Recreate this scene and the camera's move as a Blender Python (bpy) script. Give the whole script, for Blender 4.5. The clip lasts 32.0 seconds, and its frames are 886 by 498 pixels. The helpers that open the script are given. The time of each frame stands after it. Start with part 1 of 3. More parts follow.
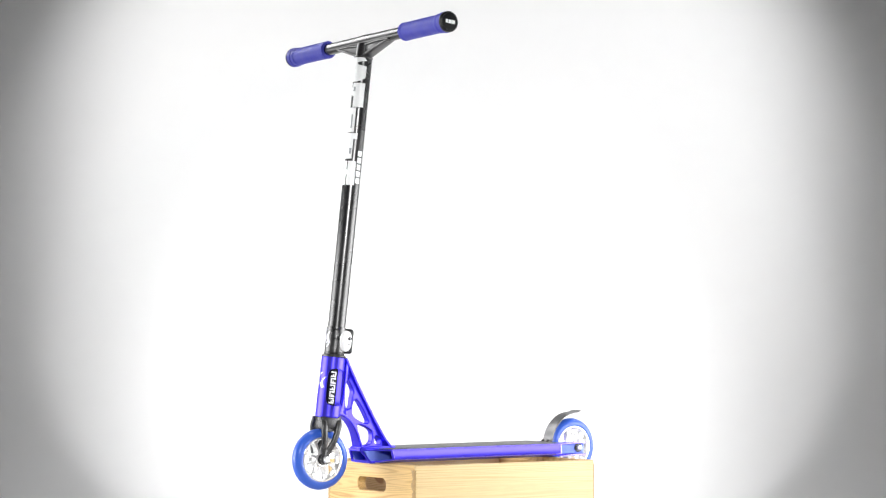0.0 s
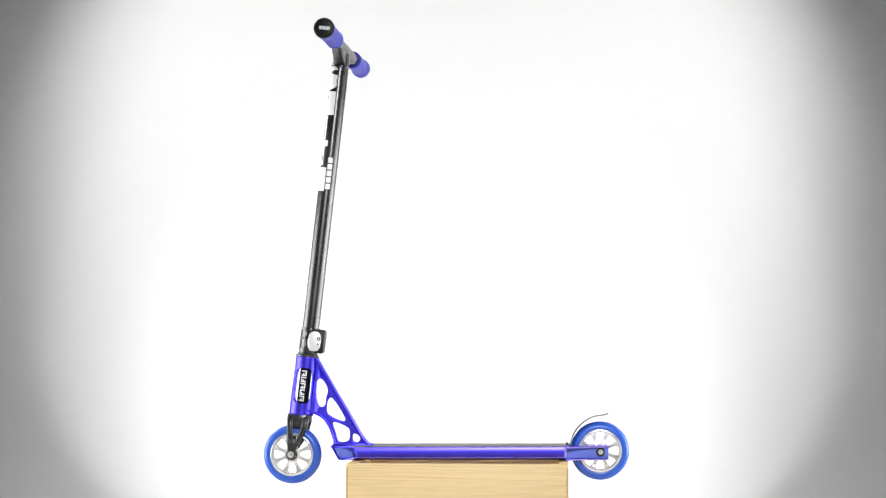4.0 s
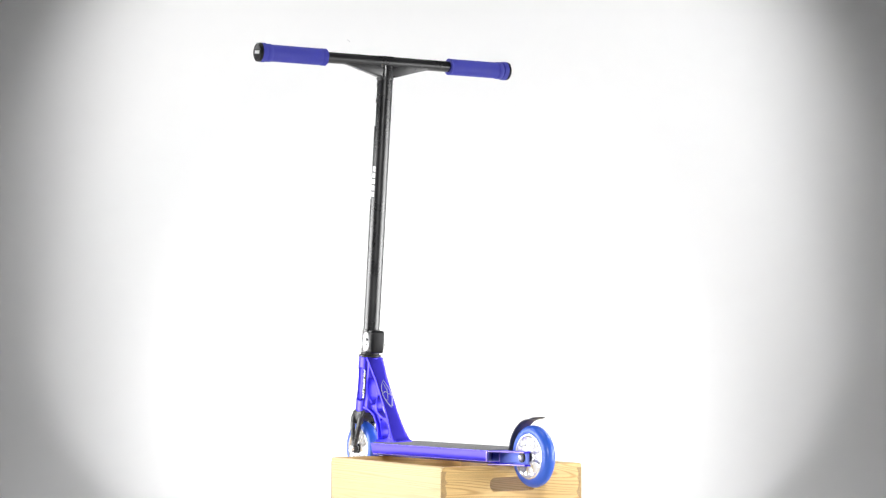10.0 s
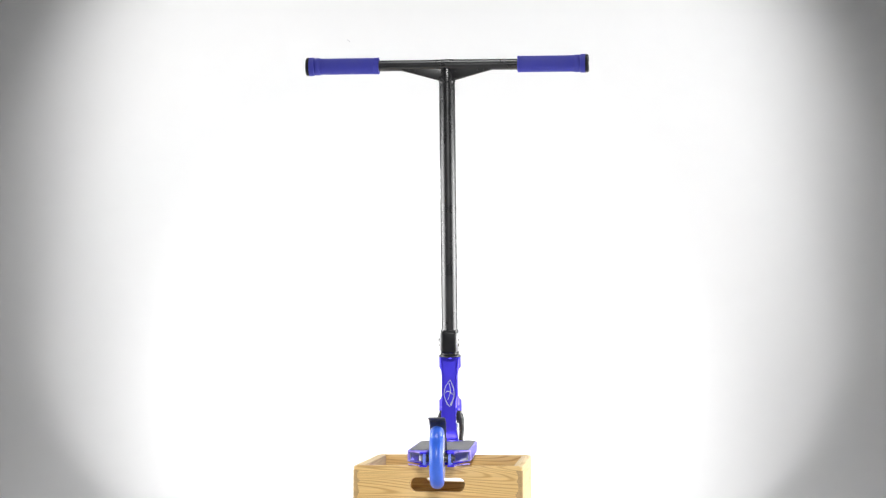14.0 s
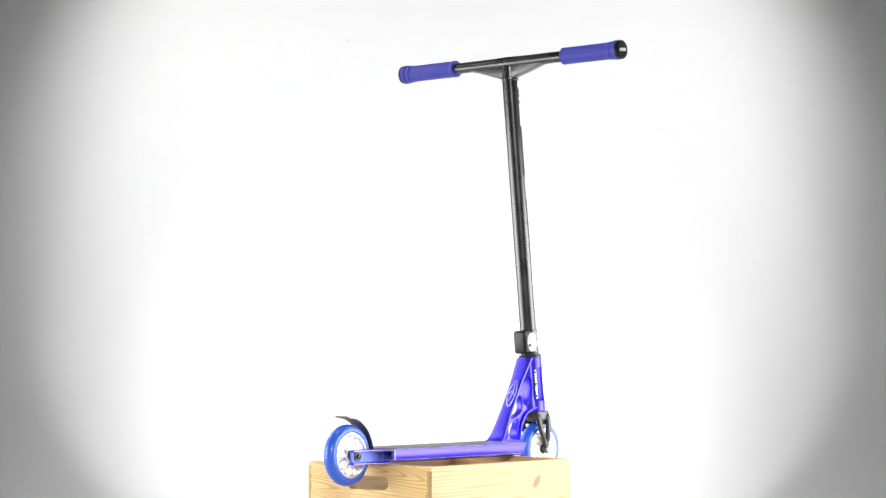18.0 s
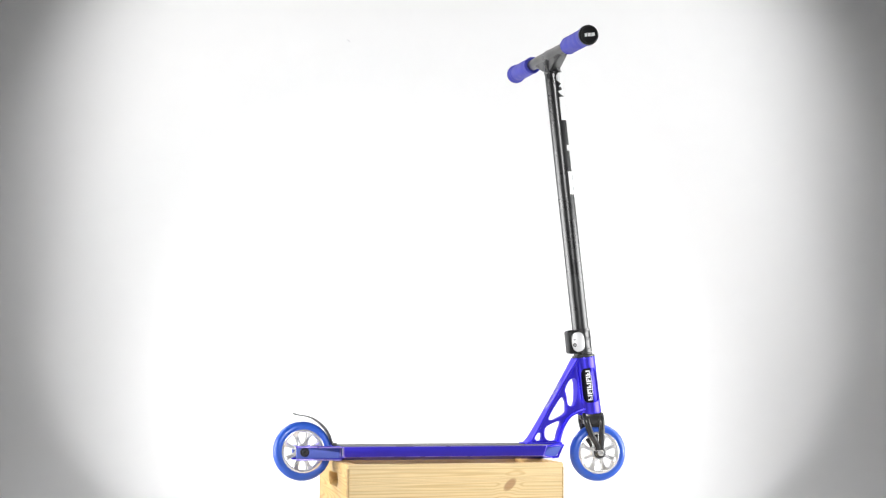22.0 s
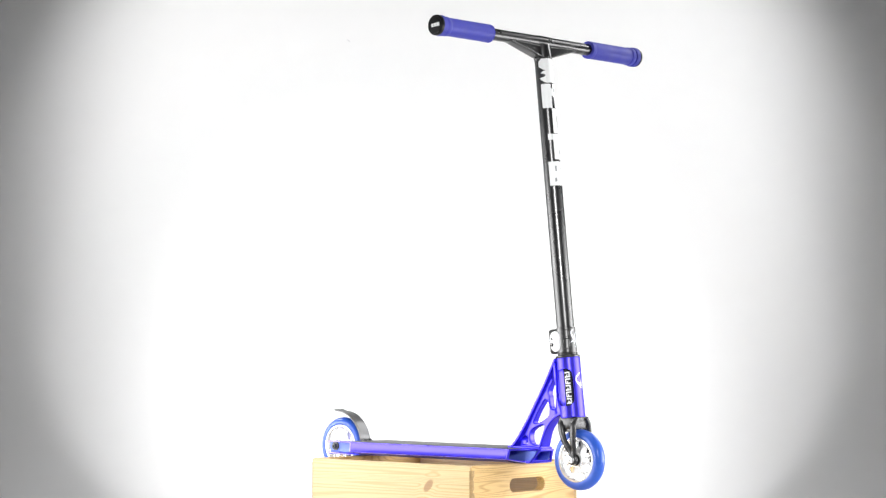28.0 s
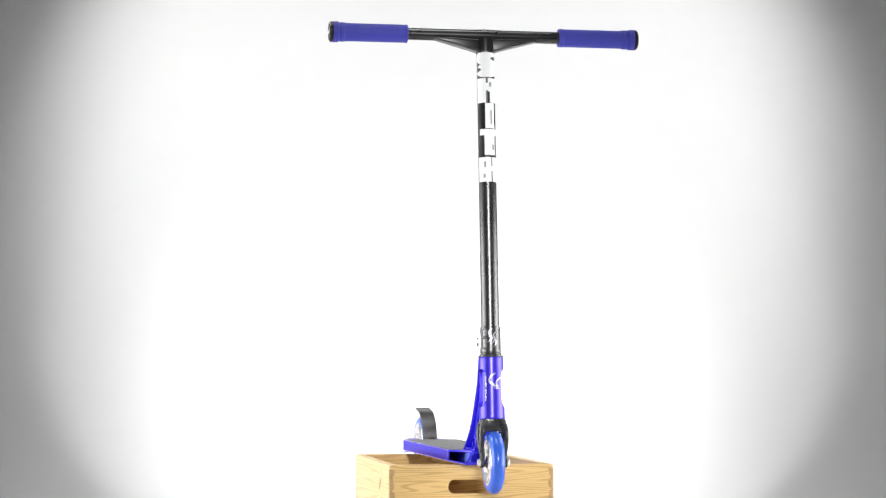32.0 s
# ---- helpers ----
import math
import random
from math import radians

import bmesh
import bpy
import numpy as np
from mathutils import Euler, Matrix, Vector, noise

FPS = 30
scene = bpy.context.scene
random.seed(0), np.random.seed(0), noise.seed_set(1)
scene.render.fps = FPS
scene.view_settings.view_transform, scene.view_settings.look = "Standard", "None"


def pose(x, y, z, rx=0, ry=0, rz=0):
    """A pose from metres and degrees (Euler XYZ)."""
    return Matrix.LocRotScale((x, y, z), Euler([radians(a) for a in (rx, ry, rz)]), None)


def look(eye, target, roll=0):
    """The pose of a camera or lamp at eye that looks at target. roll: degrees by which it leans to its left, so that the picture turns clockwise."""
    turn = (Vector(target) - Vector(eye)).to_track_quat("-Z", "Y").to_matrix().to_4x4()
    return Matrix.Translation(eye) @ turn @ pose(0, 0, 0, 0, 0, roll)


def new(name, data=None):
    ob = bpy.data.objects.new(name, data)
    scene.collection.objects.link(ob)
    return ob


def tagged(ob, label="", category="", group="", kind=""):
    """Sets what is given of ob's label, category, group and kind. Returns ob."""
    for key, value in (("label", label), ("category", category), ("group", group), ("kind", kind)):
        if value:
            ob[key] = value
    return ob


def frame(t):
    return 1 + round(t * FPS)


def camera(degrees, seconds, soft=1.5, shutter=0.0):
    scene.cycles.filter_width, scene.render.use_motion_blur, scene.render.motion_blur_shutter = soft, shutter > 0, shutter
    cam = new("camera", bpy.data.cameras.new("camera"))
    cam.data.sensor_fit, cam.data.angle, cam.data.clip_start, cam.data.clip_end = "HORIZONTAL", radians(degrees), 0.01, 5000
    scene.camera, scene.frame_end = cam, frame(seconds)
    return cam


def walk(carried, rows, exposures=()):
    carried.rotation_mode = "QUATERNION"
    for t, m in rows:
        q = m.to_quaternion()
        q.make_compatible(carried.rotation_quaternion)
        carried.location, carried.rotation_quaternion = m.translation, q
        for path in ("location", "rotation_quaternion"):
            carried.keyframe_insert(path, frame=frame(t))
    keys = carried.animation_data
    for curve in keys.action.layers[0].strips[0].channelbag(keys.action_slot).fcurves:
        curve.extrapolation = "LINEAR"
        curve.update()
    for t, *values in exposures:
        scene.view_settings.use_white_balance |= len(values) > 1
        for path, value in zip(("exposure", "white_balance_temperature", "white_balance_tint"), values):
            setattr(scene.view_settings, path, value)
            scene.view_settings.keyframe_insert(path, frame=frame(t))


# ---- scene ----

ZB = 0.1423          # height of the turning frame's zero over the floor
REST = 0.0585        # deck underside and crate rim in the turning frame
CRATE_H = REST + ZB

# ---- camera: stands still on its tripod ----
EYE = Vector((0.0, -3.9894, 0.4092))
AIM = EYE + Vector((-0.003471, 0.998919, 0.046346)) * 4.0
cam = camera(23.532, 32.0, soft=1.25)
walk(cam, [(0.0, look(EYE, AIM, 0.099)), (32.0, look(EYE, AIM, 0.099))])

# ---- light ----
world = bpy.data.worlds.new("studio_dark")
world.use_nodes = True
world.node_tree.nodes["Background"].inputs[0].default_value = (1, 1, 1, 1)
world.node_tree.nodes["Background"].inputs[1].default_value = 0.02
scene.world = world
scene.view_settings.exposure = 0.0


def spot(name, eye, target, watts, degrees, radius=0.08, blend=1.0):
    d = bpy.data.lights.new(name, "SPOT")
    d.energy, d.spot_size, d.spot_blend, d.shadow_soft_size = watts, radians(degrees), blend, radius
    ob = new(name, d)
    ob.matrix_world = look(eye, target)
    return ob


def softbox(name, eye, target, watts, w, h, tint=(1, 1, 1)):
    d = bpy.data.lights.new(name, "AREA")
    d.shape, d.size, d.size_y, d.energy, d.color, d.spread = "RECTANGLE", w, h, watts, tint, radians(80)
    ob = new(name, d)
    ob.matrix_world = look(eye, target)
    return ob


# added unseen spots; their falloff on the paper imitates a vignette
for side in (-1, 1):
    spot("vignette_spot_upper", (1.113 * side - 0.026, 0.355, 1.668), (0.122 * side - 0.026, 1.65, 0.839), 66.5, 72.8, 0.04, 0.733)
    spot("vignette_spot_lower", (0.480 * side - 0.026, 0.829, 0.115), (0.338 * side - 0.026, 1.65, 0.292), 8.5, 94, 0.03, 0.25)
softbox("side_softbox", (-1.34, -0.11, 0.42), (0, -0.11, 0.42), 12.2, 2.5, 0.80)
softbox("side_softbox", (1.34, -0.11, 0.42), (0, -0.11, 0.42), 13.5, 2.5, 0.80)
for side in (-1, 1):
    softbox("rear_softbox", (1.48 * side, 0.95, 1.66), (0.0, 0.0, 0.55), 4.3, 0.9, 0.75)
# added overhead fill for floor and deck top; no such lamp is known
softbox("top_fill", (0.0, -0.3, 2.7), (0, 0, 0.2), 3.5, 1.0, 0.8)
spot("front_spot", (0.35, -4.7, 1.7), (0, 0, 0.52), 620, 15.5, 0.22, 0.85)


# ---- materials ----
def material(name, colour, rough=0.5, metal=0.0, coat=0.0, spec=0.5, coat_rough=0.12, tint=(1, 1, 1)):
    m = bpy.data.materials.new(name)
    m.use_nodes = True
    b = m.node_tree.nodes["Principled BSDF"]
    b.inputs["Base Color"].default_value = (*colour, 1)
    b.inputs["Roughness"].default_value = rough
    b.inputs["Metallic"].default_value = metal
    b.inputs["Coat Weight"].default_value = coat
    b.inputs["Coat Roughness"].default_value = coat_rough
    b.inputs["Coat IOR"].default_value = 1.45
    b.inputs["Specular IOR Level"].default_value = spec
    b.inputs["Specular Tint"].default_value = (*tint, 1)
    return m


def node(m, kind, **values):
    n = m.node_tree.nodes.new(kind)
    for k, v in values.items():
        if k in n.inputs:
            n.inputs[k].default_value = v
    return n


def link(m, a, b):
    m.node_tree.links.new(a, b)


def grain(m, scale, colour_amount, bump, wear=0.2, bump_distance=0.0003):
    """Two scales of variation in colour and roughness, and a fine relief."""
    b = m.node_tree.nodes["Principled BSDF"]
    base = tuple(b.inputs["Base Color"].default_value)
    rough = b.inputs["Roughness"].default_value
    tc = node(m, "ShaderNodeTexCoord")
    n1 = node(m, "ShaderNodeTexNoise", Scale=scale, Detail=4.0)
    n2 = node(m, "ShaderNodeTexNoise", Scale=scale * 14, Detail=3.0)
    link(m, tc.outputs["Object"], n1.inputs["Vector"])
    link(m, tc.outputs["Object"], n2.inputs["Vector"])
    add = node(m, "ShaderNodeMath")
    add.operation = "ADD"
    link(m, n1.outputs["Fac"], add.inputs[0])
    link(m, n2.outputs["Fac"], add.inputs[1])
    ramp = node(m, "ShaderNodeMapRange")
    ramp.inputs["From Min"].default_value, ramp.inputs["From Max"].default_value = 0.6, 1.4
    ramp.inputs["To Min"].default_value, ramp.inputs["To Max"].default_value = 1 - colour_amount, 1 + colour_amount
    link(m, add.outputs[0], ramp.inputs["Value"])
    mul = node(m, "ShaderNodeVectorMath")
    mul.operation = "SCALE"
    mul.inputs[0].default_value = base[:3]
    link(m, ramp.outputs[0], mul.inputs["Scale"])
    link(m, mul.outputs[0], b.inputs["Base Color"])
    rr = node(m, "ShaderNodeMapRange")
    rr.inputs["From Min"].default_value, rr.inputs["From Max"].default_value = 0.3, 0.7
    rr.inputs["To Min"].default_value, rr.inputs["To Max"].default_value = rough * (1 - wear), min(1.0, rough * (1 + wear))
    link(m, n1.outputs["Fac"], rr.inputs["Value"])
    link(m, rr.outputs[0], b.inputs["Roughness"])
    if bump:
        bp = node(m, "ShaderNodeBump", Strength=bump, Distance=bump_distance)
        link(m, n2.outputs["Fac"], bp.inputs["Height"])
        link(m, bp.outputs[0], b.inputs["Normal"])
    return m


BLUE = grain(material("anodised_blue", (0.072, 0.056, 0.78), 0.29, 0.71, 0.0, 0.38, 0.12, (0.56, 0.49, 1.0)), 20, 0.03, 0.0, 0.04)
# the lavender highlight on bevelled edges is put into this base colour
EDGE_GLINT = grain(material("violet_edge_glint", (0.36, 0.29, 0.76), 0.30, 0.55), 30, 0.05, 0.0)
MATT_BLUE = grain(material("blasted_blue_aluminium", (0.13, 0.19, 0.66), 0.5, 0.35), 30, 0.06, 0.04)
BLACK = grain(material("gloss_black_paint", (0.012, 0.012, 0.013), 0.29, 0.0, 0.0, 0.8), 18, 0.10, 0.0)
BLACK.node_tree.nodes["Principled BSDF"].inputs["IOR"].default_value = 1.54
SATIN = grain(material("satin_black_metal", (0.042, 0.042, 0.044), 0.27, 0.3), 25, 0.15, 0.08)
CHROME = grain(material("polished_aluminium", (0.94, 0.94, 0.94), 0.15, 0.62), 30, 0.04, 0.03)
RAW = grain(material("raw_aluminium", (0.75, 0.75, 0.76), 0.35, 1.0), 40, 0.08, 0.1)
TYRE = grain(material("blue_urethane", (0.030, 0.115, 0.60), 0.34, 0.0, 0.1), 15, 0.06, 0.03)
GRIP = grain(material("blue_rubber", (0.045, 0.050, 0.42), 0.6), 40, 0.07, 0.25)
TAPE = grain(material("grip_tape", (0.17, 0.17, 0.173), 0.7), 60, 0.25, 0.9, bump_distance=0.0006)
CAP = grain(material("black_plastic", (0.010, 0.010, 0.011), 0.33, 0.0, 0.0, 0.25), 30, 0.1, 0.05)
ENDGRAIN = grain(material("pine_end_grain", (0.46, 0.30, 0.13), 0.75), 110, 0.38, 0.6)
STEEL = grain(material("dark_brushed_steel", (0.135, 0.135, 0.138), 0.38, 0.85), 25, 0.15, 0.1)
WHITE = grain(material("white_sticker", (0.86, 0.87, 0.87), 0.45), 60, 0.05, 0.05)
PLATE = grain(material("satin_silver", (0.70, 0.70, 0.71), 0.45, 0.35), 60, 0.04, 0.02)
INK = material("grey_sticker_print", (0.30, 0.31, 0.32), 0.5)
SILVER = grain(material("silver_print", (0.55, 0.56, 0.62), 0.35, 0.6), 60, 0.05, 0.0)
PAPER = grain(material("white_paper", (0.86, 0.86, 0.86), 0.9), 1.2, 0.01, 0.15)
FLOOR = grain(material("dark_floor", (0.07, 0.07, 0.07), 0.7), 3.0, 0.15, 0.3)
WALLS = grain(material("grey_studio_wall", (0.08, 0.08, 0.08), 0.85), 2.0, 0.05, 0.2)


def pine(name, along, knots=(), wave=1.6, pale=(0.77, 0.585, 0.305, 1), dark=(0.55, 0.335, 0.125, 1), strong=0.85, freq=170.0, thin=-0.2):
    """Pale pine: growth lines that run along one axis, fine pores and a few knots."""
    m = material(name, (0.70, 0.50, 0.26), 0.55)
    b = m.node_tree.nodes["Principled BSDF"]
    tc = node(m, "ShaderNodeTexCoord")
    stretch = [22.0, 22.0, 22.0]
    stretch[along] = wave
    mp = node(m, "ShaderNodeMapping")
    mp.inputs["Scale"].default_value = stretch
    link(m, tc.outputs["Object"], mp.inputs["Vector"])
    big = node(m, "ShaderNodeTexNoise", Scale=0.55, Detail=2.0, Distortion=0.4)
    link(m, mp.outputs[0], big.inputs["Vector"])
    lines = node(m, "ShaderNodeMath")
    lines.operation = "MULTIPLY"
    lines.inputs[1].default_value = freq
    height = big.outputs["Fac"]
    centre = None
    for kx, kz, rx, rz, tilt in knots:
        sep = node(m, "ShaderNodeSeparateXYZ")
        mk = node(m, "ShaderNodeMapping")
        mk.vector_type = "TEXTURE"
        mk.inputs["Location"].default_value = (kx, 0, kz)
        mk.inputs["Rotation"].default_value = (0, radians(tilt), 0)
        link(m, tc.outputs["Object"], mk.inputs["Vector"])
        link(m, mk.outputs[0], sep.inputs[0])
        terms = []
        for out, r in ((sep.outputs[0], rx), (sep.outputs[2], rz)):
            q = node(m, "ShaderNodeMath")
            q.operation = "DIVIDE"
            q.inputs[1].default_value = r
            link(m, out, q.inputs[0])
            w = node(m, "ShaderNodeMath")
            w.operation = "POWER"
            w.inputs[1].default_value = 2.0
            a = node(m, "ShaderNodeMath")
            a.operation = "ABSOLUTE"
            link(m, q.outputs[0], a.inputs[0])
            link(m, a.outputs[0], w.inputs[0])
            terms.append(w)
        total = node(m, "ShaderNodeMath")
        total.operation = "ADD"
        link(m, terms[0].outputs[0], total.inputs[0])
        link(m, terms[1].outputs[0], total.inputs[1])
        bulge = node(m, "ShaderNodeMapRange")
        bulge.interpolation_type = "SMOOTHERSTEP"
        bulge.inputs["From Min"].default_value, bulge.inputs["From Max"].default_value = 0.0, 9.0
        bulge.inputs["To Min"].default_value, bulge.inputs["To Max"].default_value = 0.010, 0.0
        link(m, total.outputs[0], bulge.inputs["Value"])
        plus = node(m, "ShaderNodeMath")
        plus.operation = "ADD"
        link(m, height, plus.inputs[0])
        link(m, bulge.outputs[0], plus.inputs[1])
        height = plus.outputs[0]
        spot_ = node(m, "ShaderNodeMapRange")
        spot_.interpolation_type = "SMOOTHSTEP"
        spot_.inputs["From Min"].default_value, spot_.inputs["From Max"].default_value = 0.45, 1.3
        spot_.inputs["To Min"].default_value, spot_.inputs["To Max"].default_value = 1.0, 0.0
        link(m, total.outputs[0], spot_.inputs["Value"])
        if centre is None:
            centre = spot_.outputs[0]
        else:
            mx = node(m, "ShaderNodeMath")
            mx.operation = "MAXIMUM"
            link(m, centre, mx.inputs[0])
            link(m, spot_.outputs[0], mx.inputs[1])
            centre = mx.outputs[0]
    link(m, height, lines.inputs[0])
    sine = node(m, "ShaderNodeMath")
    sine.operation = "SINE"
    link(m, lines.outputs[0], sine.inputs[0])
    ring = node(m, "ShaderNodeMapRange")
    ring.inputs["From Min"].default_value, ring.inputs["From Max"].default_value = thin, 1.0
    link(m, sine.outputs[0], ring.inputs["Value"])
    pores_map = node(m, "ShaderNodeMapping")
    fine = [420.0, 420.0, 420.0]
    fine[along] = 14.0
    pores_map.inputs["Scale"].default_value = fine
    link(m, tc.outputs["Object"], pores_map.inputs["Vector"])
    pores = node(m, "ShaderNodeTexNoise", Scale=1.0, Detail=3.0)
    link(m, pores_map.outputs[0], pores.inputs["Vector"])
    tone = node(m, "ShaderNodeMix")
    tone.data_type = "RGBA"
    tone.inputs["A"].default_value = pale
    tone.inputs["B"].default_value = dark
    fade = node(m, "ShaderNodeMath")
    fade.operation = "MULTIPLY"
    big2 = node(m, "ShaderNodeTexNoise", Scale=0.22, Detail=2.0)
    link(m, mp.outputs[0], big2.inputs["Vector"])
    big2r = node(m, "ShaderNodeMapRange")
    big2r.inputs["From Min"].default_value, big2r.inputs["From Max"].default_value = 0.35, 0.7
    big2r.inputs["To Min"].default_value, big2r.inputs["To Max"].default_value = 0.22, strong
    link(m, big2.outputs["Fac"], big2r.inputs["Value"])
    link(m, ring.outputs[0], fade.inputs[0])
    link(m, big2r.outputs[0], fade.inputs[1])
    link(m, fade.outputs[0], tone.inputs["Factor"])
    col = tone.outputs["Result"]
    if centre is not None:
        kn = node(m, "ShaderNodeMix")
        kn.data_type = "RGBA"
        kn.inputs["B"].default_value = (0.36, 0.17, 0.07, 1)
        kf = node(m, "ShaderNodeMath")
        kf.operation = "MULTIPLY"
        kf.inputs[1].default_value = 0.75
        link(m, centre, kf.inputs[0])
        link(m, kf.outputs[0], kn.inputs["Factor"])
        link(m, col, kn.inputs["A"])
        col = kn.outputs["Result"]
    pr = node(m, "ShaderNodeMapRange")
    pr.inputs["From Min"].default_value, pr.inputs["From Max"].default_value = 0.3, 0.7
    pr.inputs["To Min"].default_value, pr.inputs["To Max"].default_value = 0.88, 1.06
    link(m, pores.outputs["Fac"], pr.inputs["Value"])
    mul = node(m, "ShaderNodeVectorMath")
    mul.operation = "SCALE"
    link(m, col, mul.inputs[0])
    link(m, pr.outputs[0], mul.inputs["Scale"])
    link(m, mul.outputs[0], b.inputs["Base Color"])
    bp = node(m, "ShaderNodeBump", Strength=0.25, Distance=0.0006)
    link(m, pores.outputs["Fac"], bp.inputs["Height"])
    link(m, bp.outputs[0], b.inputs["Normal"])
    return m


PINE_SIDE_R = pine("pine_long_knotty", 0, ((0.0985, -0.039, 0.0078, 0.0150, 46.0),), 0.35, strong=0.75, freq=380.0, thin=0.1)
PINE_SIDE_L = pine("pine_long", 0, (), 0.5, strong=0.75, freq=380.0, thin=0.1)
PINE_END = pine("pine_short", 1, (), 2.2, (0.75, 0.505, 0.195, 1), (0.45, 0.225, 0.050, 1), 1.0, 280.0, 0.1)


# ---- mesh helpers ----
def part(name, bm, mat, parent, label="", smooth=True, m=None, weighted=False):
    """Links a bmesh as one mesh object under a thing or under a part."""
    if m is not None:
        bmesh.ops.transform(bm, matrix=m, verts=bm.verts)
    me = bpy.data.meshes.new(name)
    bm.to_mesh(me)
    bm.free()
    me.materials.append(mat)
    if smooth:
        for f in me.polygons:
            f.use_smooth = True
        me.set_sharp_from_angle(angle=radians(38))
    ob = new(name, me)
    ob.parent = parent
    if weighted:
        ob.modifiers.new("even_faces", "WEIGHTED_NORMAL").keep_sharp = True
    if label:
        tagged(ob, label)
    return ob


def box(lo, hi, bevel=0.0, seg=2):
    bm = bmesh.new()
    bmesh.ops.create_cube(bm, size=1.0)
    for v in bm.verts:
        v.co = Vector([lo[i] + (v.co[i] + 0.5) * (hi[i] - lo[i]) for i in range(3)])
    if bevel:
        bmesh.ops.bevel(bm, geom=list(bm.edges), offset=bevel, segments=seg, profile=0.5, affect="EDGES")
    return bm


def lathe(profile, seg=48, shape=None):
    """Turns (radius, height) pairs round z; shape(radius, height, angle) may move the radius."""
    bm = bmesh.new()
    rings = []
    for r, h in profile:
        if r < 1e-6:
            rings.append([bm.verts.new((0, 0, h))])
        else:
            ring = []
            for k in range(seg):
                a = 2 * math.pi * k / seg
                q = shape(r, h, a) if shape else r
                ring.append(bm.verts.new((q * math.cos(a), q * math.sin(a), h)))
            rings.append(ring)
    for a, b in zip(rings, rings[1:]):
        for k in range(seg):
            j = (k + 1) % seg
            if len(a) == 1 and len(b) > 1:
                bm.faces.new((a[0], b[j], b[k]))
            elif len(b) == 1 and len(a) > 1:
                bm.faces.new((a[k], a[j], b[0]))
            elif len(a) > 1:
                bm.faces.new((a[k], a[j], b[j], b[k]))
    bmesh.ops.recalc_face_normals(bm, faces=bm.faces)
    return bm


def sweep(points, sizes, seg=12, power=2.0):
    """A closed tube along points; sizes are (half width across, half depth) or radii."""
    bm = bmesh.new()
    pts = [Vector(p) for p in points]
    rings = []
    side = None
    for i, p in enumerate(pts):
        d = (pts[min(i + 1, len(pts) - 1)] - pts[max(i - 1, 0)]).normalized()
        ref = Vector((0, 1, 0)) if abs(d.y) < 0.9 else Vector((1, 0, 0))
        side = (ref - d * ref.dot(d)).normalized()
        up = d.cross(side)
        s = sizes[i] if isinstance(sizes, (list, tuple)) else sizes
        w, h = s if isinstance(s, (list, tuple)) else (s, s)
        ring = []
        for k in range(seg):
            a = 2 * math.pi * k / seg
            c, n = math.cos(a), math.sin(a)
            c = math.copysign(abs(c) ** (2 / power), c)
            n = math.copysign(abs(n) ** (2 / power), n)
            ring.append(bm.verts.new(p + side * (w * c) + up * (h * n)))
        rings.append(ring)
    for a, b in zip(rings, rings[1:]):
        for k in range(seg):
            j = (k + 1) % seg
            bm.faces.new((a[k], a[j], b[j], b[k]))
    bm.faces.new(rings[0][::-1])
    bm.faces.new(rings[-1])
    bmesh.ops.recalc_face_normals(bm, faces=bm.faces)
    return bm


def smooth_path(pts, n=6, closed=False):
    """Catmull-Rom through the points."""
    out = []
    k = len(pts)
    for i in range(k if closed else k - 1):
        if closed:
            a, b, c, d = (pts[(i + j - 1) % k] for j in range(4))
        else:
            a, b, c, d = (pts[min(max(i + j - 1, 0), k - 1)] for j in range(4))
        for s in range(n):
            t = s / n
            out.append(tuple(0.5 * (2 * q + (r - p) * t + (2 * p - 5 * q + 4 * r - u) * t * t + (3 * q - p - 3 * r + u) * t ** 3)
                             for p, q, r, u in zip(a, b, c, d)))
    if not closed:
        out.append(tuple(pts[-1]))
    return out


def slab(outline, holes, half, bevel=0.0):
    """A plate with holes: loops in (u, v), thick from -half to half along w."""
    cu = bpy.data.curves.new("plate", "CURVE")
    cu.dimensions, cu.fill_mode = "2D", "BOTH"
    cu.extrude, cu.bevel_depth, cu.bevel_resolution = half - bevel, bevel, 2
    cu.offset = -bevel
    for loop in (outline, *holes):
        sp = cu.splines.new("POLY")
        sp.points.add(len(loop) - 1)
        for pt, (u, v) in zip(sp.points, loop):
            pt.co = (u, v, 0, 1)
        sp.use_cyclic_u = True
    tmp = bpy.data.objects.new("plate", cu)
    scene.collection.objects.link(tmp)
    me = bpy.data.meshes.new_from_object(tmp.evaluated_get(bpy.context.evaluated_depsgraph_get()))
    bm = bmesh.new()
    bm.from_mesh(me)
    bpy.data.objects.remove(tmp)
    bpy.data.meshes.remove(me)
    bpy.data.curves.remove(cu)
    bmesh.ops.remove_doubles(bm, verts=bm.verts, dist=1e-6)
    return bm


# plate (u, v, w) lies as x, z, -y
XZ = Matrix(((1, 0, 0, 0), (0, 0, -1, 0), (0, 1, 0, 0), (0, 0, 0, 1)))
# plate (u, v, w) lies as y, z, x
YZ = Matrix(((0, 0, 1, 0), (1, 0, 0, 0), (0, 1, 0, 0), (0, 0, 0, 1)))


